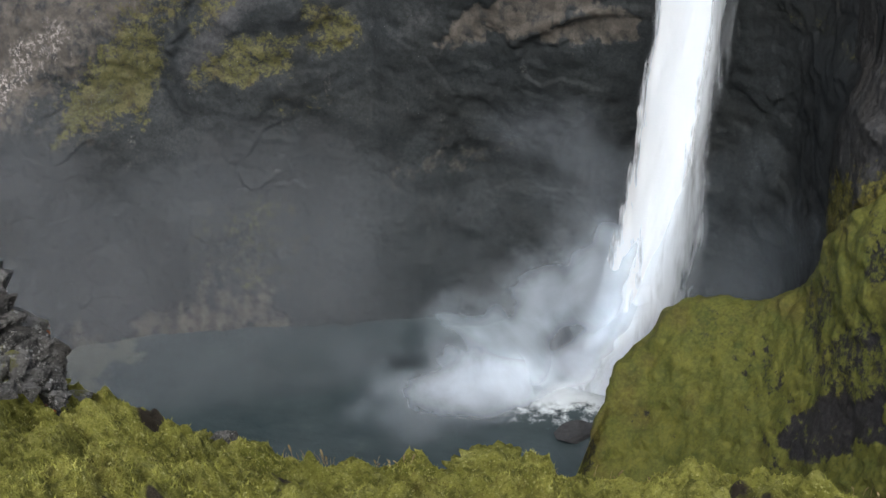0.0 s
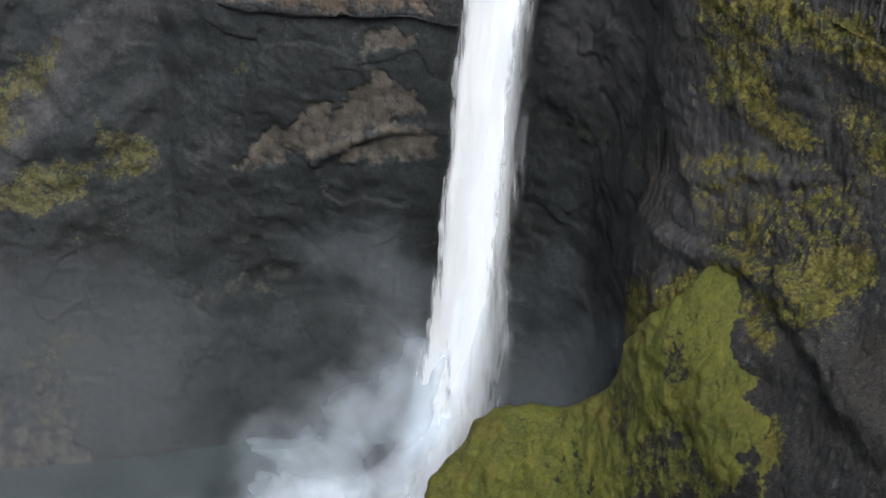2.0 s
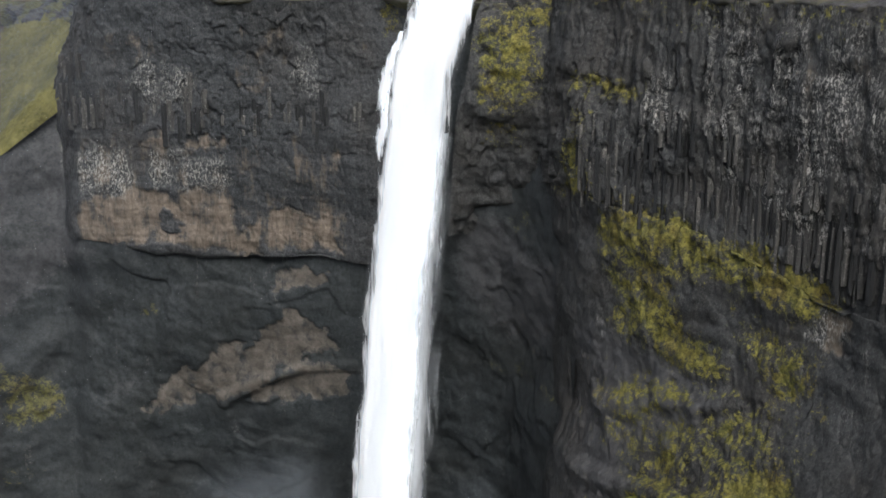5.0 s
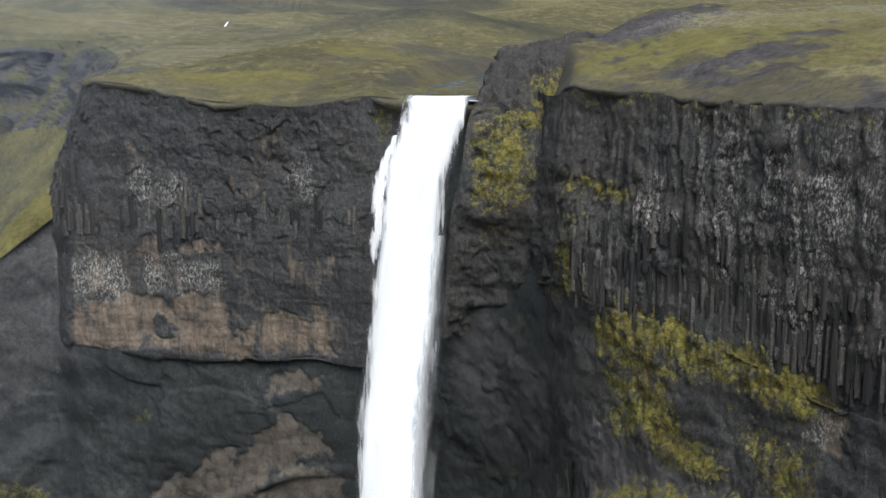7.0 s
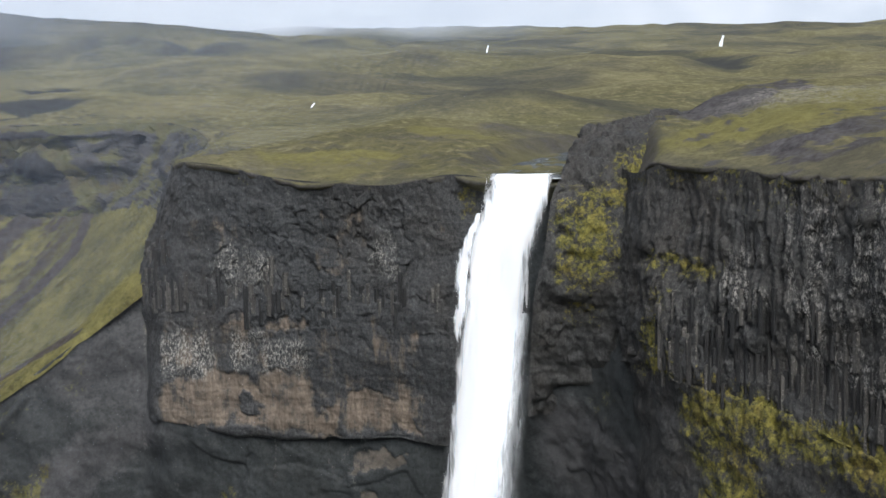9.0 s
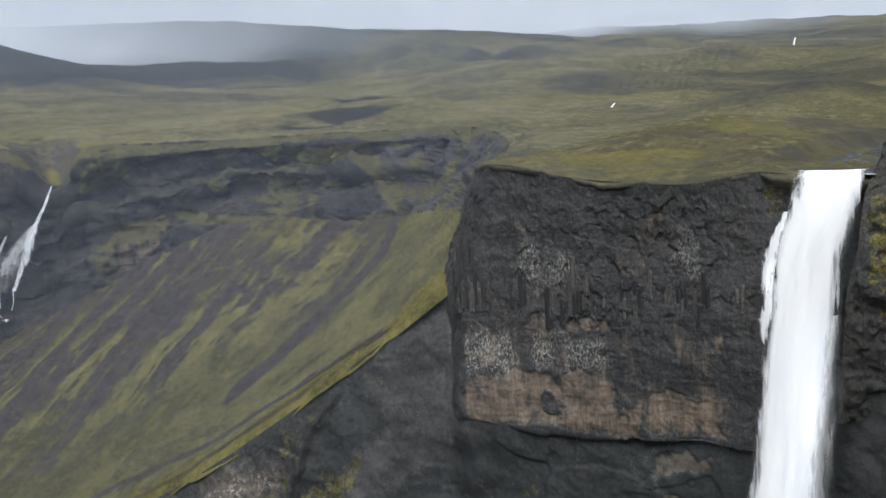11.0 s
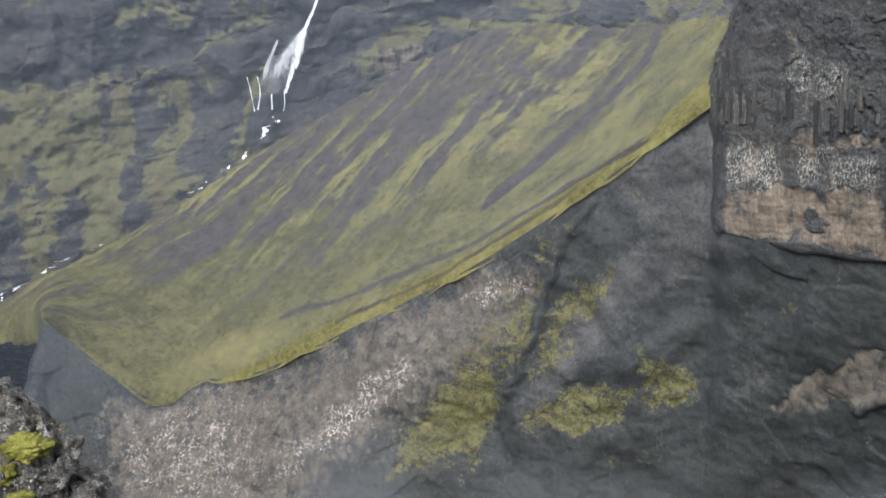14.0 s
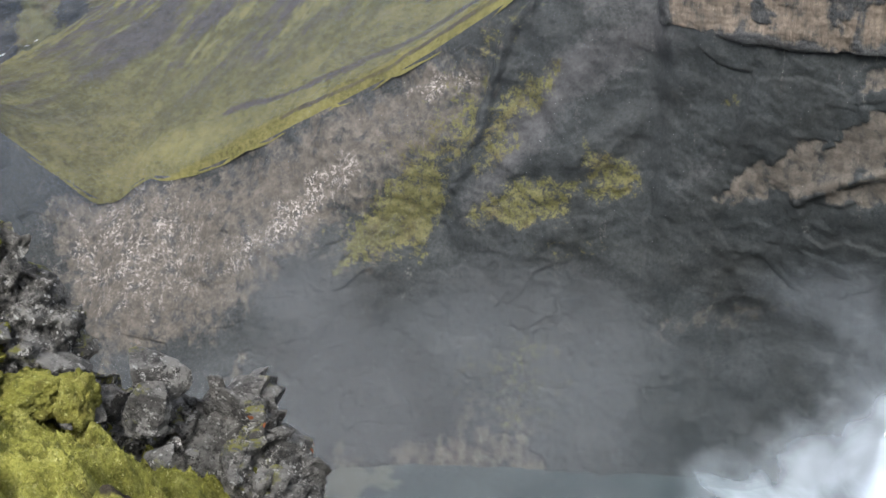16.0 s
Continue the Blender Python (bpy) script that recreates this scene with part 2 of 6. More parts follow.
def turf_material(name, dry, green, bare, steep=0.0):
    m = Mat(name, 0.95, 0.1)
    moss, tuf, pal, heath_shade = m.cover()
    big, mid, fine = m.noise(0.012, 5, 0.6), m.noise(0.09, 6, 0.65), m.noise(1.3, 5, 0.75)
    c = m.mix(m.ramp(big, (0.38, 0.0), (0.62, 1.0)), dry, green)
    c = m.mix(m.ramp(mid, (0.35, 0.6), (0.62, 0.0)), c, tuple(0.62 * a for a in green))
    c = m.mix(m.ramp(m.noise(0.03, 7, 0.7, m.scaled(0.6, 1, 1)), (0.5, 0.0), (0.66, 0.75)), c, (0.052, 0.051, 0.036))
    c = m.mix(m.ramp(fine, (0.40, 0.6), (0.56, 0.0)), c, tuple(0.4 * a for a in green))
    c = m.mix(m.ramp(m.noise(0.35, 5, 0.7), (0.5, 0.0), (0.66, 0.5)), c, tuple(1.25 * a for a in dry))
    # steeper ground painted darker, for slope shading that the soft light lacks
    c = m.mix(m.maths("MULTIPLY", m.between(m.xyz(m.nor)[2], 0.985, 0.93), steep), c, (0.05, 0.049, 0.042))
    c = m.mix(m.maths("MULTIPLY", edged(m, moss, m.mix(0.5, mid, fine), 0.35), 0.9), c, m.mix(m.ramp(m.noise(0.5, 6, 0.75), (0.35, 0.0), (0.65, 1.0)), (0.095, 0.090, 0.030), (0.160, 0.148, 0.058)))
    b = m.mix(m.ramp(m.mix(0.5, fine, m.noise(0.3, 6, 0.7)), (0.38, 0.0), (0.62, 1.0)), tuple(0.5 * a for a in bare), tuple(1.5 * a for a in bare))
    c = m.mix(edged(m, tuf, m.mix(0.5, mid, fine), 0.3), c, b)
    spots = m.ramp(m.noise(1.5, 5, 0.8), (0.42, 0.0), (0.66, 1.0))
    c = m.mix(m.maths("MULTIPLY", edged(m, pal, mid, 0.35), spots), c, (0.22, 0.21, 0.19))
    # heath, with cloud shade and dark hollows painted into the same colour
    c = m.mix(m.maths("MULTIPLY", edged(m, heath_shade, m.noise(0.02, 6, 0.65), 0.4, 1.2), 0.9), c, (0.026, 0.029, 0.031))
    m.bump(m.maths("ADD", fine, mid), 0.8, 0.35)
    return m.base(c)


BASALT = cliff_material("basalt", (0.016, 0.0185, 0.021), (0.060, 0.062, 0.063), tuff=(0.165, 0.134, 0.104), pale=(0.24, 0.235, 0.215))
LOWER = cliff_material("wet_lower_rock", (0.0130, 0.0160, 0.0172), (0.037, 0.042, 0.0435), upright=0.4, dip=-35, rough=0.2, moss_b=(0.094, 0.088, 0.030), tuff=(0.100, 0.088, 0.074), pale=(0.34, 0.31, 0.29), spot=1.5, streaky=0.25, gaps=0.25, warm=0.25, flecks=0.4)
RIGHT = cliff_material("lichen_basalt", (0.014, 0.0155, 0.0165), (0.066, 0.066, 0.064), upright=0.75, moss_a=(0.058, 0.060, 0.013), moss_b=(0.145, 0.128, 0.026), pale=(0.30, 0.29, 0.27), rough=0.6)
FARCLIFF = cliff_material("gully_rock", (0.010, 0.011, 0.013), (0.031, 0.031, 0.034), upright=0.6, moss_a=(0.046, 0.048, 0.018), moss_b=(0.080, 0.076, 0.030), ledges=0.4, gaps=0.2)
SPUR = cliff_material("mossy_spur", (0.015, 0.015, 0.017), (0.042, 0.04, 0.04), moss_a=(0.066, 0.080, 0.014), moss_b=(0.140, 0.138, 0.024), ledges=0.3, gaps=0.1)
TURF = turf_material("plateau_turf", (0.200, 0.181, 0.098), (0.108, 0.104, 0.050), (0.055, 0.053, 0.055), 0.6)
FAN = turf_material("fan_turf", (0.110, 0.098, 0.038), (0.066, 0.065, 0.023), (0.042, 0.0375, 0.035))


def water_material():
    m = Mat("pool_water", 0.12, 0.5)
    n = m.noise(0.9, 5, 0.6)
    m.bump(m.maths("ADD", n, m.noise(0.25, 3, 0.5)), 0.35, 0.25)
    foam = m.cover()[2]
    c = m.mix(m.ramp(m.noise(0.05, 4, 0.6), (0.35, 0.0), (0.65, 1.0)), (0.036, 0.052, 0.056), (0.056, 0.074, 0.078))
    c = m.mix(m.maths("MULTIPLY", edged(m, m.cover()[1], m.noise(0.2, 6, 0.7), 0.4), 0.8), c, (0.105, 0.110, 0.092))
    c = m.mix(m.maths("MULTIPLY", edged(m, foam, m.noise(0.5, 6, 0.7), 0.3), m.between(foam, 0.0, 0.3)), c, (0.75, 0.8, 0.82))
    return m.base(c)


def falling_material(name, lo=0.35, hi=0.65, colour=(0.93, 0.95, 0.97), stretch=0.12, scale=1.2, most=1.0, swirl=0.4, along=1.0, shade=0.0, fray=1.2, gain=0.68):
    """White falling water or spray: its cover gives the density, frayed by long streaks."""
    m = Mat(name, 0.9, 0.0)
    dens = m.cover()[0]
    n = m.noise(scale, 6, 0.6, m.scaled(along, 1, stretch), swirl)
    s = m.maths("ADD", dens, m.maths("MULTIPLY", m.maths("SUBTRACT", n, 0.5), fray))
    fac = m.maths("MULTIPLY", m.maths("MULTIPLY", m.between(s, lo, hi), m.between(dens, 0.0, 0.25)), most)
    t = m.t.nodes
    dif, tra, cle = t.new("ShaderNodeBsdfDiffuse"), t.new("ShaderNodeBsdfTranslucent"), t.new("ShaderNodeBsdfTransparent")
    streak = m.noise(0.9, 5, 0.65, m.scaled(1, 1, stretch * 0.8), 0.5)
    tone = m.mix(m.ramp(streak, (0.42, shade), (0.6, 0.0)), tuple(gain * a for a in colour), (0.34, 0.39, 0.45))
    m.link(tone, dif.inputs[0]), m.link(tone, tra.inputs[0])
    both, out = t.new("ShaderNodeAddShader"), t.new("ShaderNodeMixShader")
    m.link(dif.outputs[0], both.inputs[0]), m.link(tra.outputs[0], both.inputs[1])
    m.link(fac, out.inputs[0]), m.link(cle.outputs[0], out.inputs[1]), m.link(both.outputs[0], out.inputs[2])
    m.link(out.outputs[0], t["Material Output"].inputs[0])
    t.remove(m.b)
    return m.m


def river_material():
    m = Mat("river_water", 0.45, 0.25)
    m.bump(m.noise(1.1, 5, 0.65), 1.0, 0.5)
    foam = m.cover()[2]
    return m.base(m.mix(edged(m, foam, m.noise(0.9, 5, 0.7), 0.2), (0.020, 0.027, 0.030), (0.6, 0.64, 0.67)))


POOL, RIVER = water_material(), river_material()
WHITEWATER = falling_material("white_water", 0.2, 0.6, (0.86, 0.90, 0.94), shade=0.4)
SPRAY = falling_material("spray", 0.0, 1.3, (0.72, 0.82, 0.92), 0.9, 0.06, 0.55, 0.7, 0.7, 0.0, 1.5)
LOWMIST = falling_material("low_mist", 0.0, 1.5, (0.34, 0.40, 0.44), 0.7, 0.035, 0.17)
GREYMIST = falling_material("grey_mist", 0.0, 1.4, (0.42, 0.45, 0.49), 0.7, 0.03, 0.30)
THICK = falling_material("thick_mist", 0.0, 1.4, (0.46, 0.54, 0.62), 0.8, 0.03, 0.21)
# tints of the see-through sheets that stand in for haze
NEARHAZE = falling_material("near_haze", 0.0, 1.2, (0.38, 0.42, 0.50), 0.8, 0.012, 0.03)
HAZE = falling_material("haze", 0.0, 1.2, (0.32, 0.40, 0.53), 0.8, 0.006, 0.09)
PLUME = falling_material("spray_plume", 0.05, 1.2, (0.70, 0.79, 0.89), 0.9, 0.075, 0.16, 0.7, 0.7, 0.0, 1.5)
DENSE = falling_material("dense_spray", 0.0, 1.6, (0.80, 0.88, 0.98), 1.0, 0.09, 0.75, 0.5, 0.8, 0.0, 1.2)
FALLS = falling_material("falls_water", 0.1, 0.85, (0.94, 0.97, 1.0), shade=0.36, fray=1.35, gain=0.76)
STRAND = falling_material("strand_water", 0.35, 0.95, (0.90, 0.94, 0.99), 0.2, 1.6, 0.9, fray=1.9)
THREAD = falling_material("thread_water", 0.2, 1.2, (0.80, 0.86, 0.93), 0.25, 1.3, 0.7, fray=2.2)
BROOK = falling_material("brook_water", 0.75, 0.95, (0.9, 0.93, 0.96), 1.0, 0.7, 1.0, fray=2.6)
GAUZE = falling_material("gauzy_water", 0.15, 1.4, (0.85, 0.9, 0.95), 0.12, 0.7, 0.42)
VEIL = falling_material("falls_veil", 0.25, 1.1, (0.85, 0.9, 0.95), 0.15, 0.5, 0.75)


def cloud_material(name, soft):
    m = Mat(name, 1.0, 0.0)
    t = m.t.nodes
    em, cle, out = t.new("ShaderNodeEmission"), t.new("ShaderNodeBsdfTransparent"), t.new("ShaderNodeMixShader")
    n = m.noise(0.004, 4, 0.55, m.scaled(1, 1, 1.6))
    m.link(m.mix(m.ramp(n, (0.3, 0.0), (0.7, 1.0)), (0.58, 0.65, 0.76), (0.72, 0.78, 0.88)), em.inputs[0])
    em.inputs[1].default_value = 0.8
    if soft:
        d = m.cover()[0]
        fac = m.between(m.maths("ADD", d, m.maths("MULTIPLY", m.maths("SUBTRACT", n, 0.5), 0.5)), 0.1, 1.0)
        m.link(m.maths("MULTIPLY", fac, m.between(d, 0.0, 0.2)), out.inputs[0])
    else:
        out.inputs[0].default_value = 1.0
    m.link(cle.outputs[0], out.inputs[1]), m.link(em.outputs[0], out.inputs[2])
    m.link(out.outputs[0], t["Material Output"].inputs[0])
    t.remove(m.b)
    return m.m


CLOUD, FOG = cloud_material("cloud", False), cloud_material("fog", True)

# ---- the large forms: canyon rims, as stations in metres ----
GULLY_RIM = [(-318, 205, 129), (-295, 243, 128.5), (-253, 263, 127.6), (-233, 276, 127.4), (-212, 284, 126.2), (-205, 287, 125), (-199.5, 291, 117.2),
             (-196, 292, 115.8), (-191, 291.5, 120), (-186, 291, 125.5), (-169, 297, 125.8), (-148, 302, 125.9), (-127, 305, 126.3), (-106, 305, 126.7),
             (-90, 301, 127), (-79, 292, 126.4), (-66, 262, 124.4), (-57, 215, 121.8)]
RIM_FAR = [(-330, 150, 129)] + GULLY_RIM[:-1] + [(-60, 232, 122.6)]
RIM_FALLS = [(-57, 204, 122.5), (-52, 193, 123.8), (-45, 191, 123.2), (-39.5, 190, 121.8), (-33.5, 188, 120.6), (-27, 187, 120.9), (-22, 185.8, 120.0), (-17, 185, 121.2),
             (-11, 184, 122.0), (-6, 180.5, 121.3), (5, 179.5, 121.0), (9, 180.5, 120.6), (14, 177.5, 121.5)]
RIM_RIGHT = [(18, 167, 124.5), (25, 158, 124.4), (30, 152, 124), (36, 143, 124), (44, 131, 124.7), (58, 112, 125.5),
             (68, 90, 126.5), (72, 65, 128), (64, 42, 129.5), (47, 24, 131), (28, 10, 131.5)]
RIM_NEAR = [(14, 1.5, 130.5), (5, -1.2, 130.3), (-3, -1.0, 130.3), (-10, -2.0, 130.5), (-22, -6, 131), (-50, -16, 130),
            (-100, -28, 129), (-170, -22, 128), (-240, 5, 128), (-295, 55, 128.5), (-322, 100, 129)]
HUB = np.array([-60.0, 100.0])


# crests of the brows that rise behind the rim beside the falls, and over the near cliff
BROW_FALLS = [(-58, 207, 123.4), (-49, 210, 124.2), (-43, 215, 125.3), (-35, 221, 126.6), (-27, 228, 127.9), (-22, 235, 129.1), (-15, 240, 128.7), (-4, 245, 127.8), (3, 245, 126.3), (10, 240, 125.1)]
BROW_KNOLL = [(19, 196, 129.9), (25.5, 198, 130.4), (29.5, 203, 132.4), (34.3, 205, 134.5), (46.6, 208, 135.1), (70, 205, 135.6), (100, 195, 136)]


def ground_z(x, y):
    """The plateau's height, rising to the fell behind."""
    p = np.stack([x, y, 0 * x], 1)
    r = np.hypot(x, y)
    far = np.clip((r - 330) / 1400, 0, 3)
    rise = np.clip((r - 225) / 130, 0, 1)
    z = 124.5 + 70 * far ** 0.95 + fbm(p, (150, 110, 80), 4, 3) * 3.0 * rise + fbm(p, (45, 38, 30), 3, 6) * 0.9 * rise + fbm(p, (420, 260, 100), 5, 4) * rise * (3 + 11 * np.clip(far, 0, 1))
    z -= 7 * rise * np.clip(far * 2 + 0.2, 0, 1) * np.maximum(0, 1 - np.abs(fbm(p, (260, 340, 100), 3, 8)) * 7)
    # rolling ridges and the gullies between them
    rid = 1 - np.abs(fbm(p, (230, 150, 100), 4, 14)) * 2.6
    z += rise * (1.6 + 4 * np.clip(far * 4, 0, 1)) * np.maximum(rid, -0.6) * (1 - 0.75 * step(650, 1000, r))
    # hillocks behind the river, a gully in the moor, and a hill to the left under the cloud
    z += 9 * np.exp(-(((x + 6) / 30) ** 2 + ((y - 330) / 24) ** 2)) + 5 * np.exp(-(((x - 45) / 50) ** 2 + ((y - 400) / 30) ** 2))
    z -= 7 * np.exp(-(((x - 98) / 16) ** 2 + ((y - 690) / 60) ** 2))
    for gx, gy in ((-138, 354), (-140, 328), (-160, 440)):
        z -= 3 * np.exp(-(((x - gx) / 11) ** 2 + ((y - gy) / 14) ** 2))
    z += 46 * np.exp(-(((x + 700) / 150) ** 2 + ((y - 720) / 170) ** 2))
    # the long back of the fell between the hill and the moor
    z += 34 * np.exp(-(((x + 640) / 330) ** 2 + ((y - 1180) / 230) ** 2))
    z += 55 * np.exp(-(((x + 1150) / 420) ** 2 + ((y - 900) / 420) ** 2))
    return z


def brow(z, x, y, rim, crest, lead, tail):
    """Raises the ground from the rim to a crest behind it, falling off again beyond."""
    r, c = np.array(sorted(rim)), np.array(crest, float)
    yr, zr = np.interp(x, r[:, 0], r[:, 1]), np.interp(x, r[:, 0], r[:, 2])
    yc, zc = np.interp(x, c[:, 0], c[:, 1]), np.interp(x, c[:, 0], c[:, 2])
    s = (y - yr) / np.maximum(yc - yr, 4)
    up = np.where(s < 1, zr + (zc - zr) * np.clip(s, 0, 1) ** 0.8, zc - 3.0 * step(1, 1.7, s))
    w = step(c[0, 0] - lead, c[0, 0], x) * step(c[-1, 0] + tail, c[-1, 0], x) * step(2.1, 1.15, s)
    return z * (1 - w) + up * w


def river_line(y):
    return 0.5 + 0.012 * np.maximum(y - 180, 0) ** 1.8


def build_ground():
    rim = np.array(RIM_FAR + RIM_FALLS + RIM_RIGHT + RIM_NEAR, float)
    n = 1350
    u = spread(np.vstack([rim, rim[:1]]), n)
    c = crom(np.vstack([rim, rim[:1]]), u)
    d = c[:, :2] - HUB
    rr = np.linalg.norm(d, axis=1)
    d /= rr[:, None]
    lip = np.clip(1.5 * fbm(c, 3.2, 5, 19, 0.65), -1.2, 1.2)
    outs = np.concatenate([[7.0, 0.4, 0.05, -0.05], np.linspace(0, 12, 19), np.geomspace(13, 4600, 215)])
    g = np.zeros((len(outs), n, 3))
    for i, o in enumerate(outs):
        fringe = (0.45 * lip - 0.1) * step(8, 0, np.full(n, o)) if i > 0 else 0
        xy = HUB + d * (rr + o - fringe)[:, None]
        x, y = xy[:, 0], xy[:, 1]
        far = ground_z(x, y)
        near = c[:, 2] + 0.06 * o + 0.3 * lip * step(6, 0, np.full(n, o))
        w = step(2, 34, np.full(n, o))
        z = near * (1 - w) + far * w
        z = brow(z, x, y, RIM_FALLS[:-1], BROW_FALLS, 4, 8)
        z = brow(z, x, y, RIM_RIGHT[:7], BROW_KNOLL, 5, 40)
        # the river's bed behind the lip
        k = step(12, 6, np.abs(x - river_line(y))) * step(176, 179, y) * step(320, 270, y)
        z = z * (1 - k) + np.minimum(z, 121.6 + 0.02 * np.maximum(y - 180, 0)) * k
        # the ground stays low round the standing place, where the mossy ledge lies on it
        back = step(30, 4, np.hypot(x, y))
        z = z * (1 - back) + np.minimum(z, 130.3) * back
        g[i] = np.stack([x, y, z - ((4.0, 0.9, 0.5, 0.2)[i] if i < 4 else 0)], 1)
    p = g.reshape(-1, 3)
    off = np.repeat(outs, n)
    p[:, 2] += (fbm(p, 7, 4, 9) * 0.35 + np.abs(fbm(p, 2.4, 4, 12)) * 0.65 * step(60, 20, off)) * step(0, 10, off)
    cov = Cover(g, 5, 0.9, 14)
    slope = np.abs(normals(g)[:, :, 2]).reshape(-1)
    cov.m[1] = np.maximum(step(0.35, 0.7, fbm(p, (90, 45, 30), 6, 21)) * 0.35, 0.6 * step(0.9, 0.75, slope))
    edge = step(12, 1, off + 4 * fbm(p, 9, 4, 31)) * step(-0.5, 0.2, fbm(p, 9, 4, 31))
    cov.m[1] = np.maximum(cov.m[1], 0.4 * edge * step(8, 2, p[:, 0]))
    cov.m[0] = step(0.15, 0.6, fbm(p, (30, 30, 12), 4, 41)) * step(260, 60, off) * 0.45
    # bare slopes and yellow grass on the brows
    r, c = np.array(sorted(RIM_FALLS)), np.array(BROW_FALLS)
    yr, yc = np.interp(p[:, 0], r[:, 0], r[:, 1]), np.interp(p[:, 0], c[:, 0], c[:, 1])
    up = (p[:, 1] - yr) / np.maximum(yc - yr, 4) + 0.12 * fbm(p, 7, 4, 33)
    here = step(-62, -56, p[:, 0]) * step(12, 6, p[:, 0])
    cov.m[1] = np.maximum(cov.m[1], 0.34 * here * step(0.0, 0.15, up) * step(0.95, 0.8, up))
    cov.m[0] *= 1 - here * step(0.75, 0.9, up) * step(1.6, 1.2, up)
    cov.plan("moss", 0.9, -197, 298, 10, 9)
    cov.plan("tuff", 0.95, 30.5, 196, 7, 9, -10)
    cov.plan("tuff", 0.5, 4, 236, 14, 9)
    cov.plan("moss", 0.9, -32, 201, 11, 6)
    cov.plan("moss", 0.8, -13, 222, 9, 5, -30)
    cov.m[0] = np.maximum(cov.m[0], 0.45 * here * step(0.0, 0.4, fbm(p, (9, 6, 4), 4, 36)) * step(1.0, 0.8, up))
    cov.plan("moss", 0.55, 45, 165, 22, 12, -40)
    cov.m[1] = np.maximum(cov.m[1], 0.75 * step(0.1, 0.5, fbm(p, (8, 8, 4), 5, 34, 0.65)) * step(16, 22, p[:, 0]) * step(70, 40, off))
    cov.plan("moss", 0.8, 28, 176, 14, 9)
    cov.plan("pale", 0.5, 52, 190, 24, 12)
    cov.plan("moss", 0.7, 58, 186, 16, 10)
    r = np.hypot(p[:, 0], p[:, 1])
    # cloud shade on the far-left hill and dark gullies, painted into the turf colour
    far_left_shade = step(480, 800, r) * step(-220, -480, p[:, 0])
    cov.m[3] = np.maximum(0.55 * step(0.22, 0.5, np.abs(fbm(p, (230, 150, 100), 4, 14))) * step(60, 160, off), 0.9 * far_left_shade)
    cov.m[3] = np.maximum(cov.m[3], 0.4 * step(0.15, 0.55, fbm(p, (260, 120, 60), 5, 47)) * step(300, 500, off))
    # carved hollows and the hill under the cloud darkened in the colour
    for x, y, rx, ry, turn in ((-138, 356, 13, 13, 0), (-139, 328, 10, 7, 0), (-163, 445, 12, 16, 0), (98, 690, 18, 50, 0), (-500, 900, 120, 90, 0)):
        cov.plan("grey", 0.9, x, y, rx, ry, turn)
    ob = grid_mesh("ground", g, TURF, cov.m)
    return tagged(ob, "rolling moorland plateau with dry yellow-green turf and bare patches", "ground", kind="structure")


def wall(name, curves, nu, nv, material, amp, label, seed=0, strata=0.5, paint=None, fine=0.25, columns=0.0, warp=0.9, blocks=None, clefts=(), top=(0.25, 25)):
    """A rock wall lofted through section curves, roughened along its normal."""
    g = loft(curves, nu, nv)
    n = normals(g)
    p = g.reshape(-1, 3)
    ed = np.minimum(np.minimum(np.linspace(0, 1, nu) * 12, np.linspace(1, 0, nu) * 12), 1)[None] * np.minimum(1, top[0] + np.linspace(0, 1, nv) * top[1])[:, None]
    h = amp * fbm(p, 14, 5, seed) + fine * fbm(p, 2.2, 4, seed + 9) + strata * fbm(p, (22, 22, 2.6), 4, seed + 5)
    if blocks:
        a, w, t, low = blocks
        a = a * (0.3 + 0.7 * step(low - 3, low + 4, p[:, 2]))
        q = p + 0.5 * np.stack([fbm(p, 3, 2, seed + 61), fbm(p, 3, 2, seed + 62), fbm(p, 3, 2, seed + 63)], 1)
        a = a * (0.35 + 0.65 * step(-0.5, 0.5, fbm(p, 11, 3, seed + 64)))
        h = h + a * facets(q, (w, w, t), seed) + 0.45 * a * facets(q, (w * 0.42, w * 0.42, t * 0.42), seed + 1)
    if columns:
        h = h + columns * np.abs(vnoise(np.stack([p[:, 0] * 0.9, p[:, 1] * 0.9, p[:, 2] * 0.03], 1), seed + 3))
    for width, deep, line in clefts:
        x, z = p[:, 0] + 0.8 * fbm(p, 5, 4, seed + 71), p[:, 2] + 0.8 * fbm(p, 5, 4, seed + 72)
        near = np.full(len(x), 1e9)
        for (ax, az), (bx, bz) in zip(line, line[1:]):
            dx, dz = bx - ax, bz - az
            t = np.clip(((x - ax) * dx + (z - az) * dz) / (dx * dx + dz * dz), 0, 1)
            near = np.minimum(near, np.hypot(x - ax - t * dx, z - az - t * dz))
        h = h - deep * step(width, 0.15 * width, near)
    g = g + n * (h.reshape(nv, nu) * ed)[:, :, None]
    cov = Cover(g, seed, warp, 4.0)
    if paint:
        paint(cov, p, n[:, :, 2].reshape(-1))
        proud = 0.4 * step(0.35, 0.65, cov.m[1]) * (0.9 + 0.3 * fbm(p, 4.0, 3, seed + 33)) + 0.35 * cov.m[0] + 0.5 * cov.m[0] * fbm(p, 2.0, 3, seed + 31)
        g = g + n * (proud.reshape(nv, nu) * ed)[:, :, None]
    ob = grid_mesh(name, g, material, cov.m)
    tagged(ob, label, "cliff", kind="structure")
    return ob, g


def shift(curve, dx=0.0, dy=0.0, dz=0.0, z=None):
    return [(x + dx, y + dy, (h if z is None else z) + dz) for x, y, h in curve]


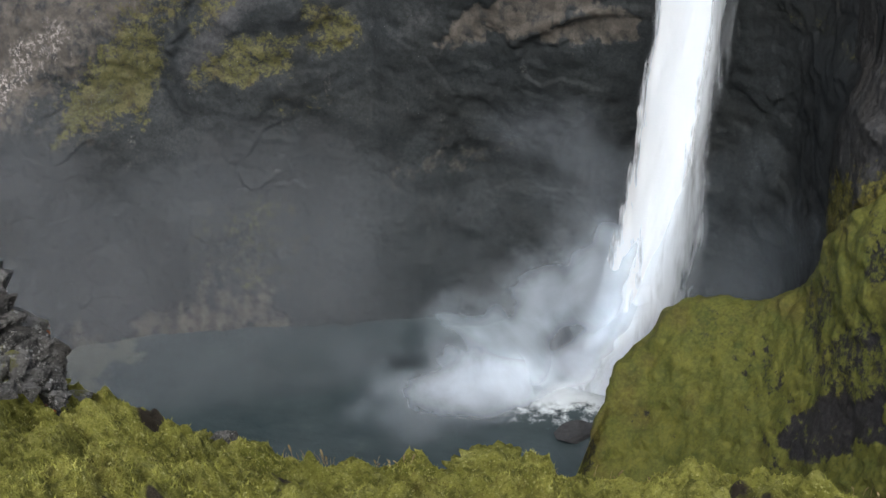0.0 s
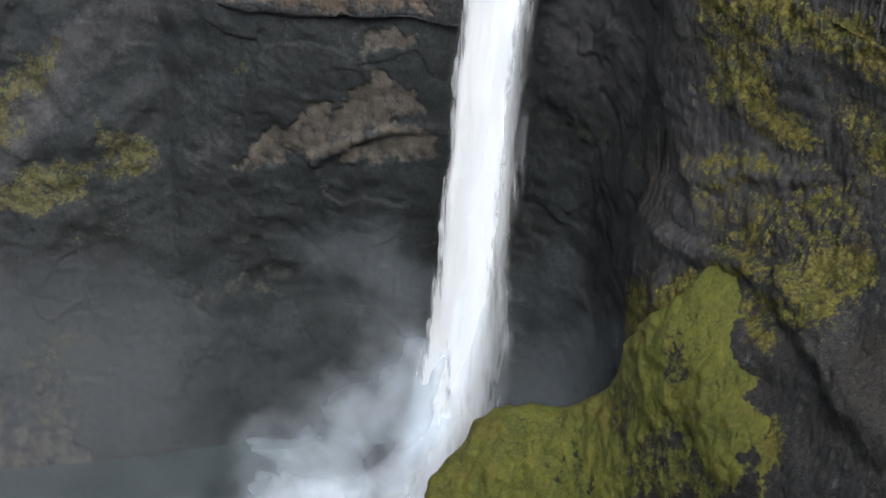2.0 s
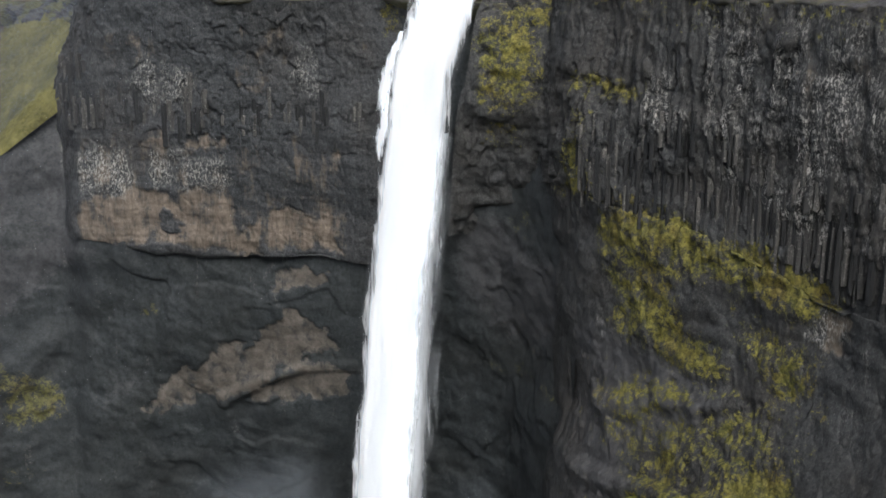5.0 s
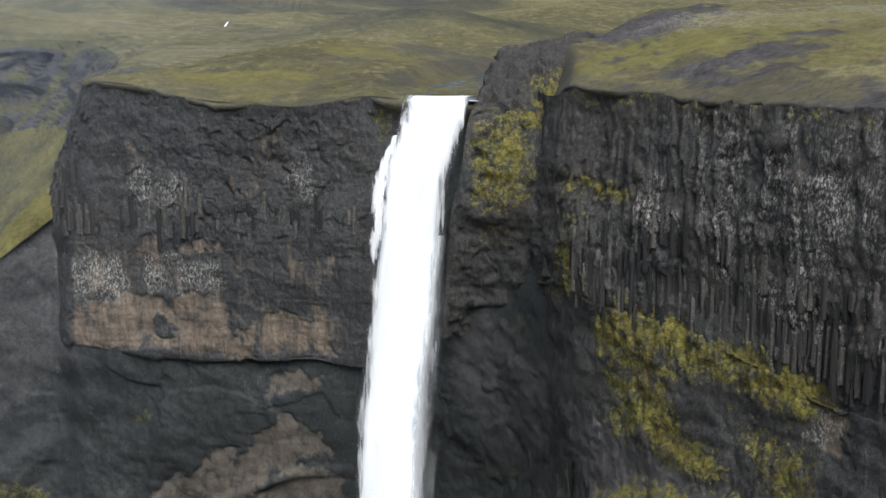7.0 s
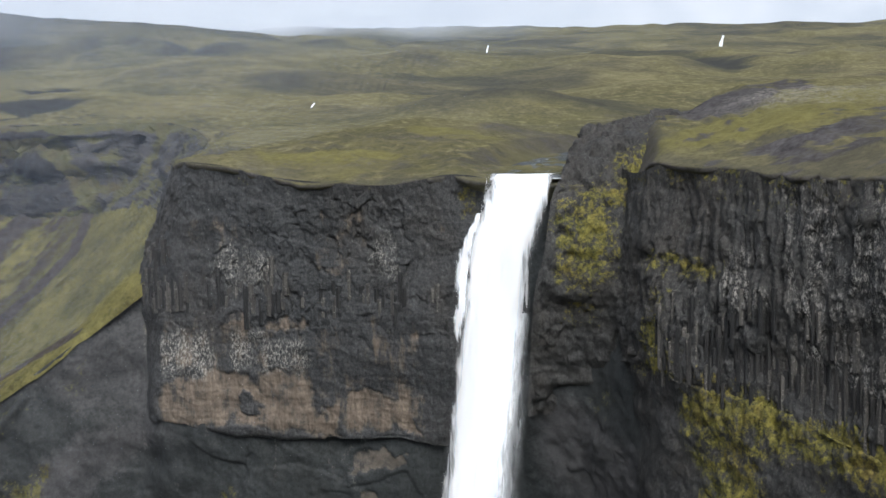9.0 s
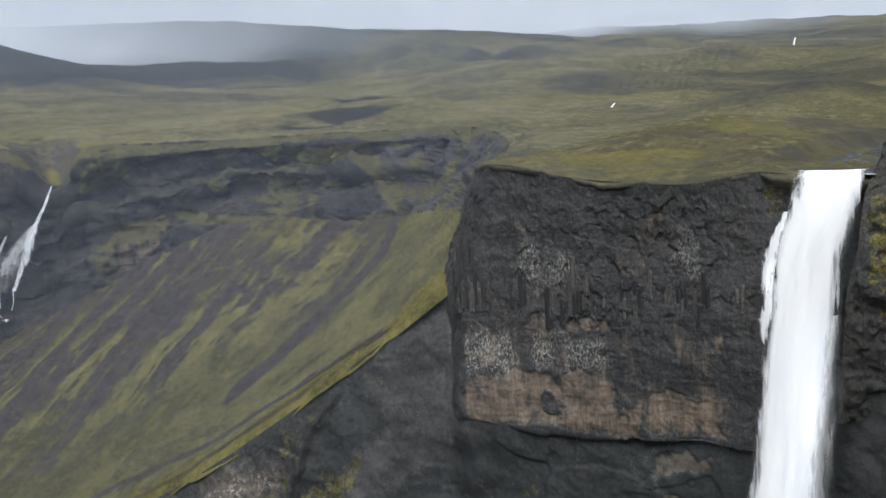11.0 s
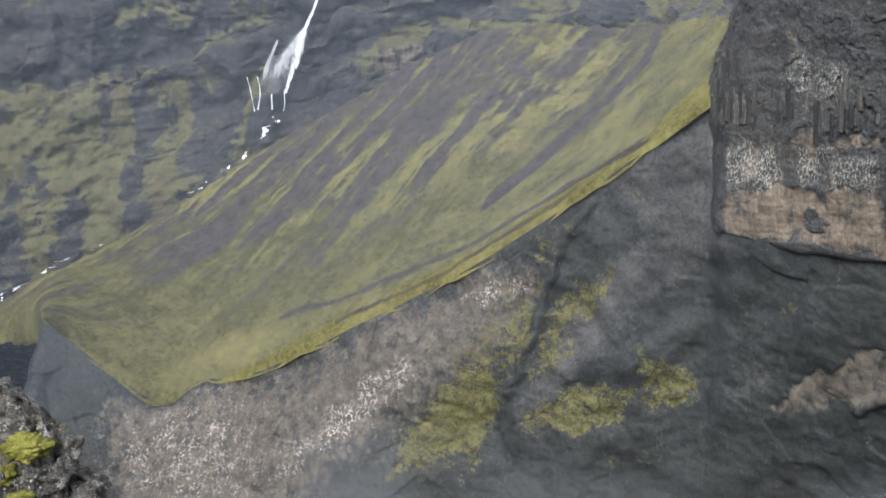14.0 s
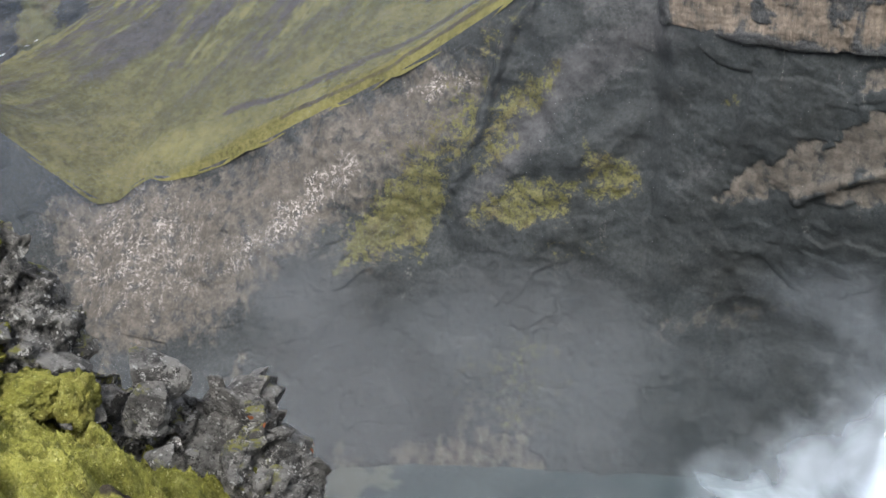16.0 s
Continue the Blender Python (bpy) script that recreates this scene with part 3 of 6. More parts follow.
def blend(a, b, f, dy=(0,)):
    return [tuple(p * (1 - f) + q * f + (dy[i % len(dy)] if k == 1 else 0) for k, (p, q) in enumerate(zip(s, e)))
            for i, (s, e) in enumerate(zip(a, b))]


ground = build_ground()

# the cliff beside the falls: jointed basalt over a band of tuff
CL_RIM = [(-60, 214, 122.3), (-57, 204, 122.5), (-52, 193, 123.8), (-45, 191, 123.2), (-39.5, 190, 121.8), (-27, 187, 120.7), (-19, 185.4, 120.7), (-11, 184, 122.2), (-4, 184, 121.4)]
CL_COL = [(-66, 212, 103), (-63.2, 203, 102.5), (-57.5, 193.5, 102), (-49, 192, 101.4), (-42, 190.5, 101.2), (-34, 189, 101), (-20, 186, 100.9), (-11, 184.5, 100.9), (-4, 184.5, 101)]
CL_TUF = [(-66, 212, 84), (-63, 203, 84), (-58.5, 192.8, 83.7), (-50, 191.5, 83.2), (-42, 190.5, 82.7), (-33, 189.5, 82.2), (-19, 187, 82.3), (-12, 185.5, 81.9), (-4, 186, 82)]


def paint_left(c, p, up):
    c.poly("tuff", 1, -56.9, 82.3, -57.6, 86.1, -56.4, 88.5, -54.2, 90.6, -48.1, 91.2, -43.5, 90.8, -37.2, 92.4, -34.1, 92.1, -33.3, 88.6, -32.0, 85.3, -30.5, 85.0, -29.2, 87.6, -28.2, 88.0, -27.9, 84.3, -29.3, 82.3, -37.2, 82.8, -48.1, 83.0)
    c.poly("tuff", 1, -27.5, 82.8, -27.5, 88.0, -25.3, 88.7, -24.4, 90.1, -22.2, 89.1, -19.6, 88.2, -17.8, 88.8, -17.1, 85.0, -16.5, 83.3, -21.3, 82.6)
    c.poly("tuff", 0.9, -47.0, 98.2, -46.0, 100.0, -43.0, 100.4, -42.0, 98.5, -42.5, 94.2, -46.1, 94.4)
    c.poly("tuff", 0.9, -40.7, 99.0, -39.9, 100.4, -33.3, 100.6, -33.1, 99.4, -35.3, 97.6, -39.0, 98.2)
    c.poly("tuff", 0.5, -57, 83, -57, 100, -15, 100, -15, 83, soft=3)
    c.poly("pale", 0.98, -55.8, 91.2, -57.4, 95.7, -53.3, 97.9, -52.5, 95.7, -48.9, 98.0, -48.0, 91.6)
    c.poly("pale", 0.98, -45.2, 91.9, -45.2, 96.6, -41.5, 97.7, -41.3, 92.9)
    c.poly("pale", 0.98, -40.3, 92.1, -39.8, 96.0, -34.0, 96.4, -33.8, 92.3)
    c.cutpoly("tuff", 1, -44.9, 87.0, -44.0, 88.4, -40.9, 86.4, -42.2, 84.2, -44.5, 84.9)
    c.poly("pale", 0.75, -48.7, 108.8, -47.0, 110.6, -41.3, 110.4, -38.8, 109.2, -37.0, 106.7, -43.2, 105.7, -47.9, 105.9)
    c.poly("pale", 0.75, -22.2, 109.8, -20.8, 114.0, -19.6, 111.5, -18.8, 107.4, -21.4, 107.3)
    c.poly("tuff", 0.5, -31.7, 112.8, -30.6, 116.3, -23.8, 116.5, -23.1, 111.4, -26.6, 106.2, -31.8, 106.9)
    c.poly("tuff", 0.45, -53.0, 112.3, -49.3, 115.8, -44.1, 115.0, -45.1, 111.5, -50.3, 110.6)
    c.poly("moss", 0.8, -9.5, 116.0, -8.7, 119.7, -6.9, 119.8, -7.2, 116.1)
    c.poly("moss", 0.7, -42.9, 121.0)
    c.m[0] = np.maximum(c.m[0], step(0.35, 0.75, up) * step(119, 122, p[:, 2]) * 0.9)


cliff_left, CL_GRID = wall("basalt_cliff", [CL_RIM, blend(CL_RIM, CL_COL, 0.5, (0.6,)), CL_COL, blend(CL_COL, CL_TUF, 0.5, (0.1,)), CL_TUF, shift(CL_TUF, 0, 1.3, -0.8)],
                           400, 290, BASALT, 0.9, "dark jointed basalt cliff with a band of brown tuff", 11, 0.2, paint_left, 0.15, 0.0, blocks=(0.5, 1.8, 2.8, 99), top=(0.1, 14))

# the lower wall: grass-edged debris bank, wet rock, and the hollow beside the falls
FN_EDGE = [(-205, 196, 46), (-195.5, 178, 58.1), (-188.4, 178, 54.6), (-180, 178.5, 49.5), (-169, 181, 43), (-160, 183.5, 48.0), (-148.8, 186, 49.9), (-122, 190.5, 63.3), (-104.7, 193, 72.7), (-88.7, 194, 83), (-72, 196, 95), (-61.5, 200, 103)]
LW_TOP = shift(FN_EDGE, 0, 0.15, -0.2) + [(-54, 194.2, 97), (-33, 190.7, 84), (-8, 187.5, 84)]
LW_FOOT = [(-222, 160, 8), (-192, 146, 4), (-186, 146, 3.5), (-179, 146.5, 3), (-172, 147, 2), (-160, 149, 1), (-146, 152, 0), (-126, 158, -0.6), (-108, 173.5, -0.6), (-94, 179.5, -0.6), (-80, 184, -0.6), (-63, 188.2, -0.6),
           (-57, 190, -0.6), (-36, 197, -0.6), (-8, 198, -0.6)]


def paint_lower(c, p, up):
    c.poly("tuff", 0.95, -26.9, 76.0, -26.8, 78.7, -21.8, 79.6, -18.1, 79.2, -18.6, 76.9, soft=0.5)
    c.poly("tuff", 1, -47.4, 54.4, -46.0, 58.3, -42.6, 61.5, -36.9, 64.6, -33.1, 68.7, -32.3, 65.7, -30.9, 67.7, -29.0, 69.8, -25.6, 72.1, -22.9, 72.8, -20.2, 70.5, -17.5, 67.7, -16.5, 65.3, -22.0, 64.1, -25.8, 62.3, -31.5, 59.3, -37.3, 57.2, -41.0, 54.9, soft=0.5)
    c.poly("tuff", 1, -32.5, 56.8, -31.5, 58.9, -25.8, 61.2, -24.8, 63.0, -18.4, 63.7, -14.2, 63.3, -14.6, 59.7, -17.6, 57.7, -22.3, 57.9, -27.8, 57.0, soft=0.5)
    c.poly("tuff", 0.55, -60.9, 26.8, -59.5, 31.0, -54.0, 32.9, -46.9, 36.2, -40.6, 35.0, -36.9, 37.4, -39.5, 30.7, -47.7, 28.0, -54.8, 30.1, soft=2.5)
    c.poly("tuff", 0.95, -104, 4, -97, 3.5, -89, 7, -81, 6.5, -78, 2, -78, -1, -105, -1, soft=2.5)
    c.poly("tuff", 0.55, -96, 5, -92, 14, -80, 18, -76, 8, -80, 3, soft=4)
    c.poly("tuff", 0.7, -115.6, 1.1, -113.0, 2.8, -106.8, 2.6, -107.6, -0.0, -110.7, -0.0, soft=2)
    c.poly("tuff", 0.9, -130.9, 14.5, -131.9, 18.5, -129.9, 22.9, -128.7, 20.8, -129.4, 16.8, -129.5, 13.6)
    c.poly("tuff", 1, -170.9, 23.6, -179.6, 43.8, -169.5, 43.6, -141.9, 49.6, -119.4, 62.5, -100.8, 73.3, -90.5, 73.9, -92.9, 65.2, -99.4, 58.2, -113.0, 48.4, -125.6, 38.5, -137.6, 25.6, -158.0, 17.1, soft=6)
    c.poly("pale", 0.85, -138.9, 34.4, -131.5, 42.5, -125.4, 48.9, -113.7, 56.3, -112.5, 54.4, -118.9, 48.8, -126.6, 43.1, -133.6, 37.8, soft=3.5)
    c.poly("pale", 0.55, -174.9, 33.4, -175.0, 37.8, -169.6, 42.0, -156.8, 44.1, -144.3, 42.0, -139.5, 37.3, -147.7, 30.1, -155.8, 27.1, -165.4, 27.9, soft=7)
    c.poly("pale", 0.9, -103.9, 67.2, -98.1, 70.8, -92.4, 72.4, -95.7, 69.2, -101.4, 66.6)
    c.poly("moss", 0.72, -90.9, 46.4, -89.3, 50.3, -84.2, 53.9, -78.1, 56.4, -74.1, 55.9, -72.2, 52.9, -74.9, 48.7, -80.5, 47.5, -86.7, 45.8)
    c.poly("moss", 0.72, -73.1, 54.9, -71.3, 61.0, -66.8, 60.1, -61.9, 54.5, -65.6, 51.7, -70.2, 52.0)
    c.poly("moss", 0.85, -115.8, 35.6, -112.8, 43.3, -108.2, 51.2, -101.3, 56.2, -95.0, 55.6, -94.9, 48.5, -99.9, 44.3, -101.4, 40.4, -108.0, 40.8, -112.0, 38.6, soft=4)
    c.poly("moss", 0.82, -88.0, 63.1, -86.4, 67.9, -83.0, 72.2, -76.8, 74.7, -77.8, 71.8, -83.0, 66.3, -86.2, 61.0, -89.7, 55.1, soft=4)
    c.poly("moss", 0.72, -89.7, 55.1, -86.9, 59.1, -82.8, 63.6, -83.6, 61.5, -87.5, 56.4)
    c.poly("moss", 0.7, -48.9, 70.7, -47.1, 73.4, -45.9, 71.4)
    c.poly("moss", 0.6, -94.7, 52.8, -90.5, 65.6, -88.4, 75.5, -82.4, 83.4, -86.9, 79.4, -93.0, 70.1, -95.9, 57.7)
    c.poly("moss", 0.5, -118, 40, -110, 52, -104, 62, -96, 72, -88, 82, -84, 84, -90, 70, -94, 56, -98, 46, -108, 36, soft=7)
    c.poly("tuff", 0.5, -120, 38, -112, 56, -98, 72, -86, 84, -90, 66, -97, 50, -106, 36, soft=6)
    c.poly("moss", 0.45, -93.5, 20.8, -88.5, 25.5, -78.6, 26.0, -69.1, 21.8, -73.9, 9.9, -83.5, 7.6, -93.2, 12.2)
    c.poly("moss", 0.4, -83.6, 45.2, -73.6, 46.1, -65.4, 44.0, -69.1, 40.7, -78.3, 39.5)
    c.poly("moss", 0.72, -61.6, 99.2, -58.2, 91.4, -60.1, 94.2)
    c.poly("moss", 0.5, -74.5, 88.2, -71.3, 90.8, -69.9, 87.6, -72.7, 85.7)
    c.poly("moss", 0.4, -64.6, 83.8, -60.1, 85.3, -59.3, 82.6, -62.8, 82.1)
    c.poly("grey", 0.8, -91.0, 47.4, -85.0, 63.2, -78.8, 73.6, -69.1, 80.9, -60.7, 83.2, -56.8, 81.0, -65.4, 74.4, -74.5, 68.4, -82.3, 58.9)
    c.poly("grey", 0.6, -78.3, 88.9, -70.5, 95.3, -63.2, 100.7, -59.1, 93.7, -57.4, 82.9, -65.9, 81.5, -76.0, 85.4)
    c.poly("grey", 0.5, -54.5, 55.7, -53.7, 60.2, -50.0, 62.1, -49.1, 60.2, -51.1, 57.3)
    c.poly("grey", 0.45, -170.9, 23.6, -179.6, 43.8, -169.5, 43.6, -141.9, 49.6, -119.4, 62.5, -100.8, 73.3, -90.5, 73.9, -92.9, 65.2, -99.4, 58.2, -113.0, 48.4, -125.6, 38.5, -137.6, 25.6, -158.0, 17.1, soft=6)
    c.m[3] = np.maximum(c.m[3], 0.2 * step(-150, -185, p[:, 0]))


LOWER_IN = (0,) * 11 + (0.5, 1.5, 2.5, 3.0)
LOWER_OUT = (0,) * 12 + (0.3, -1.2, -1.0)
lower_wall, LW_GRID = wall("wet_rock_wall", [LW_TOP, blend(LW_TOP, LW_FOOT, 0.14, LOWER_OUT), blend(LW_TOP, LW_FOOT, 0.36), blend(LW_TOP, LW_FOOT, 0.65, LOWER_IN), LW_FOOT],
                           700, 330, LOWER, 1.5, "wet dark rock wall and eroded debris bank above the pool", 23, 0.06, paint_lower, 0.07, warp=1.6, blocks=(0.5, 9.0, 7.0, -50),
                           clefts=((1.5, 1.1, ((-81, 85.5), (-82.6, 83.4), (-87, 76.5), (-89, 69.4), (-90, 63), (-95, 52.7))), (3.0, 1.0, ((-78.5, 69.2), (-76, 64.7))),
                                   (4.5, 1.1, ((-84, 58), (-68.4, 61), (-61, 67.8), (-56, 74))), (1.6, 1.0, ((-36, 57), (-28, 60.5), (-22, 62.8), (-14, 64)))))

# the hollow behind and beside the falling water
HOL = [(-16, 186, 0), (-8, 186, 0), (2, 184, 0), (10, 181, 0), (15, 176, 0), (18, 169, 0)]
HOL_OUT = [(h, dy) for h, dy in ((119.5, 1.5), (112, 0.5), (100, 0), (86, 3), (68, 10), (45, 16), (20, 19), (-0.6, 19))]


def paint_hollow(c, p, up):
    c.poly("moss", 0.3, 3.6, 106.4, 4.3, 116.3, 9.0, 118.2, 12.1, 116.8, 13.2, 108.4, 10.0, 105.9)
    c.poly("moss", 0.5, 7.0, 100.5, 11.7, 102.0, 12.5, 98.0, 9.4, 97.4)
    c.poly("moss", 0.4, 1.7, 65.1, 10.4, 64.8, 16.6, 65.5, 18.9, 66.6, 16.6, 62.4, 8.9, 61.4)
    c.poly("moss", 0.5, 7.9, 89.4, 12.6, 91.4, 13.0, 87.4, 9.6, 86.2)
    c.poly("grey", 0.9, 0.2, 86.9, 6.0, 88.6, 14.1, 84.0, 18.0, 82.6, 17.4, 72.8, 10.3, 68.3, 3.1, 75.1)
    c.poly("tuff", 0.3, 4.9, 74.4, 13.1, 75.7, 17.9, 75.3, 17.6, 68.0, 10.5, 63.1)
    c.m[3] *= 0.8


hollow, _ = wall("falls_hollow", [[(x, y + dy * (1 - max(0, x - 8) / 10), z) for x, y, _ in HOL] for z, dy in HOL_OUT],
                 160, 300, LOWER, 1.2, "dark dripping rock hollow behind the waterfall", 31, 0.1, paint_hollow, 0.12, blocks=(0.4, 6.0, 6.0, -50))

# the rocky bank beside the lip, over a mossy gully
BANK = [[(4.2, 192, 117.5), (6.6, 194, 119), (8.8, 196, 121), (13.2, 198, 122), (16.8, 199, 123), (25, 202, 124)],
        [(4.8, 187, 121.2), (6.4, 187, 125.0), (9.2, 189.5, 127.8), (12.8, 191.5, 129.2), (17.5, 194, 130.0), (25, 197, 130.2)],
        [(4.7, 182, 121.9), (5.6, 183, 124.4), (7.9, 185, 126.5), (12, 187, 127.9), (16.6, 189, 128.9), (22.6, 192, 129.2)],
        [(4.4, 179.6, 121.3), (5.8, 180.2, 121.8), (7.8, 181, 122.2), (11.8, 182, 123.4), (16.7, 183.2, 125.6), (22, 185, 127.0)],
        [(3.4, 178.8, 118.6), (5.2, 178.6, 118.4), (7.4, 178, 118.2), (11.4, 177.6, 119), (15.4, 178, 121.6), (20, 179, 123.5)],
        [(2.4, 178.6, 111.2), (4.0, 178, 111.2), (6.6, 177.2, 111.3), (9.7, 176.6, 111.4), (12.6, 176.2, 111.5), (17, 176.4, 112)],
        [(1, 180, 104.7), (2.8, 179.4, 104.8), (5.2, 178.8, 104.9), (8.2, 178, 105), (11.6, 177.4, 105.1), (17, 177, 105.4)],
        [(0, 185.5, 86), (2, 186, 86), (5, 186, 86), (8.5, 185, 86), (12.5, 183, 86), (18, 180, 86)]]


def paint_bank(c, p, up):
    c.poly("moss", 0.72, 5, 118.5, 8, 119, 11.2, 120.5, 15, 124, 21, 127.5, 21, 125, 16, 121.5, 12.6, 118, 12.8, 111, 12, 107.5, 8, 106, 4.6, 108, 4, 113, soft=3.5)
    c.poly("moss", 0.6, 5, 104.5, 10.5, 104.8, 10, 101.5, 5, 101.5)


bank, _ = wall("falls_bank", BANK, 170, 190, RIGHT, 1.2, "dark rocky bank beside the lip over a mossy gully", 37, 0.3, paint_bank, 0.4, blocks=(1.5, 3.2, 2.4, 119))

# the nearer cliff: tall basalt columns over a mossy ledge
CR_RIM = [(12.5, 187, 123.0), (14.5, 173, 123.0), (18, 167, 124.5), (25, 158, 124.4), (30, 152, 124), (36, 143, 124), (44, 131, 124.7), (58, 112, 125.5), (70, 88, 126.5)]
CR_COL = [(11.5, 187, 104), (15, 171.5, 102), (19, 162, 98.5), (26, 155.5, 97.4), (32, 148.7, 96.4), (37, 141.7, 94.7), (42.5, 135, 92.8), (55, 114, 92), (66, 90, 92)]
CR_BAND = [(14.5, 185, 88), (17, 170, 86), (20.5, 162, 83), (26, 153.5, 79), (32.5, 145, 78.5), (37.5, 138.5, 79), (43.5, 131, 80.5), (54, 110, 80), (63, 88, 80)]
CR_LOW = [(15.5, 183, 66), (17.5, 166.5, 65), (20.5, 157.5, 64), (25, 149, 63), (30, 139, 63), (35, 130, 63), (40, 122, 63), (49, 104, 62), (58, 84, 62)]
CR_FOOT = [(15, 181, 44), (16, 164, 43), (18, 153, 47), (22, 144, 48), (26, 134, 47), (29, 125, 46), (33, 116, 45), (42, 100, 44), (52, 82, 44)]


def paint_right(c, p, up):
    z = p[:, 2]
    c.poly("grey", 0.8, 19.6, 68.1, 18.6, 78.9, 20.0, 80.2, 25.8, 79.0, 31.7, 76.5, 29.5, 72.2, 25.0, 67.2, 20.3, 58.8, 17.7, 55.9)
    c.poly("moss", 0.8, 19.3, 92.9, 20.1, 98.2, 24.7, 97.1, 30.0, 96.5, 32.2, 95.9, 35.1, 94.7, 37.5, 95.2, 42.1, 93.4, 41.3, 89.5, 38.3, 89.1, 36.1, 92.1, 32.4, 93.3, 28.5, 92.0, 24.8, 93.7, 21.1, 91.8)
    c.poly("moss", 0.75, 21.1, 84.4, 24.0, 88.0, 28.0, 89.8, 27.1, 85.8, 28.4, 84.1, 32.0, 82.1, 33.3, 79.1, 31.1, 78.1, 27.6, 79.2, 25.0, 81.2, 21.2, 81.6)
    c.poly("moss", 0.66, 19, 98.5, 26, 98, 32.5, 96.5, 39, 95.5, 42.5, 93.5, 42, 90, 38, 89.5, 32, 90.5, 28, 89.5, 24, 87, 20.5, 91, soft=3)
    c.poly("moss", 0.66, 20.4, 88, 25, 89.5, 28.5, 87, 30, 83, 33.5, 79.5, 31, 77, 27, 80, 22, 81, soft=3)
    c.poly("moss", 0.7, 36, 87, 40, 86, 41, 80, 37, 79, soft=3)
    c.poly("tuff", 0.9, 42.3, 91.5, 43.8, 91, 43.6, 86.5, 42.2, 86, soft=0.8)
    c.poly("moss", 0.6, 21.8, 68.4, 22.3, 74.2, 26.0, 76.7, 29.6, 76.3, 27.3, 72.6, 24.4, 68.2)
    c.poly("moss", 1, 17.0, 54.2, 20.8, 55.8, 23.9, 60.7, 28.3, 68.6, 28.8, 68.2, 25.6, 61.4, 22.1, 55.4)
    c.poly("moss", 1, 27.2, 59.1, 29.3, 62.8, 31.8, 66.8, 33.4, 69.8, 36.2, 71.4, 38.7, 71.0, 38.1, 68.7, 34.4, 66.4, 31.2, 64.1)
    c.poly("moss", 1, 13, 30, 15, 44, 16.2, 50, 18, 55.5, 22.4, 59.6, 21.9, 55, 22.5, 51.5, 25.8, 51.2, 29.7, 51.8, 29, 47, 27, 40, 24, 30, soft=1.5)
    c.poly("moss", 0.75, 30.5, 72.3, 33.3, 75.4, 36.0, 75.4, 33.3, 72.7)
    c.poly("moss", 0.6, 33.9, 78.7, 36.9, 79.1, 38.5, 76.6, 36.6, 76.1)
    c.poly("moss", 0.55, 33.8, 88.9, 36.8, 86.5, 38.2, 83.1, 35.9, 81.0, 34.1, 84.3)
    c.poly("moss", 0.9, 15.2, 96.2, 15.4, 101.9, 16.6, 105.4, 17.5, 101.0, 17.7, 97.9)
    c.poly("moss", 0.9, 16.0, 111.5, 17.3, 112.7, 18.6, 112.8, 23.6, 112.4, 21.2, 111.4)
    c.poly("moss", 0.5, 25.9, 119.3, 26.5, 121.8, 28.7, 122.4, 29.0, 119.4)
    c.poly("moss", 0.5, 15.4, 106.4, 16.7, 109.7, 18.6, 108.0, 17.9, 104.4)
    c.poly("pale", 0.95, 31.2, 107.0, 31.3, 113.8, 33.0, 110.9, 33.1, 104.1, 32.2, 103.0)
    c.poly("pale", 0.7, 24.1, 109.8, 24.7, 114.0, 27.1, 115.7, 27.9, 109.2, 25.9, 108.1)
    c.poly("pale", 0.85, 37.7, 108.5, 37.8, 116.6, 42.8, 118.8, 43.7, 113.0, 41.1, 107.2, 38.7, 105.0)
    c.poly("pale", 0.85, 34.2, 102.0, 36.8, 105.7, 42.2, 102.5, 41.8, 96.9, 38.2, 99.3)
    c.poly("pale", 0.9, 41.9, 88.0, 42.6, 91.9, 43.2, 90.8, 43.6, 88.0)
    c.poly("pale", 0.5, 19.8, 104.8, 20.2, 109.7, 22.1, 110.7, 22.5, 105.1)
    c.poly("pale", 0.6, 33.9, 116.3, 34.3, 118.9, 37.7, 119.7, 37.1, 116.3)
    c.poly("tuff", 0.4, 38.6, 116.8, 40.2, 121.3, 42.7, 119.9, 43.5, 113.0, 41.9, 107.5, 39.9, 106.8)
    c.poly("pale", 0.5, 30.0, 124.0, 47.0, 124.0, 48.0, 97.0, 40.0, 98.0, 33.0, 101.0, soft=4)
    c.poly("moss", 0.5, 16.0, 126.0, 48.0, 126.0, 48.0, 121.5, 16.0, 121.0, soft=5)
    c.poly("moss", 0.5, 19.0, 76.0, 30.0, 74.0, 38.0, 80.0, 40.0, 70.0, 30.0, 62.0, 20.0, 66.0, soft=4)
    c.m[0] = np.maximum(c.m[0], step(0.3, 0.7, up) * step(119, 123, z + 2 * c.wx) * 0.9)


cliff_right, CR_GRID = wall("columnar_cliff", [CR_RIM, blend(CR_RIM, CR_COL, 0.5, (0.6,)), CR_COL, shift(blend(CR_COL, CR_BAND, 0.12), 0.3, -0.8), CR_BAND, CR_LOW, CR_FOOT, [(x + 3, y - 9, z - 45) for x, y, z in CR_FOOT]],
                            540, 450, RIGHT, 1.2, "columnar basalt cliff with pale lichen over a mossy ledge", 41, 0.2, paint_right, 0.15, 0.0, blocks=(1.0, 1.15, 8.0, 92),
                            clefts=((1.6, 1.1, ((18.5, 59.5), (22.5, 61.5), (26.5, 63.5), (31, 62))), (3.6, 2.6, ((32.5, 64), (36.5, 58))), (2.0, 1.1, ((24, 53), (28, 56.5), (33, 60))), (1.8, 0.8, ((20, 70), (27, 74), (33, 77)))))

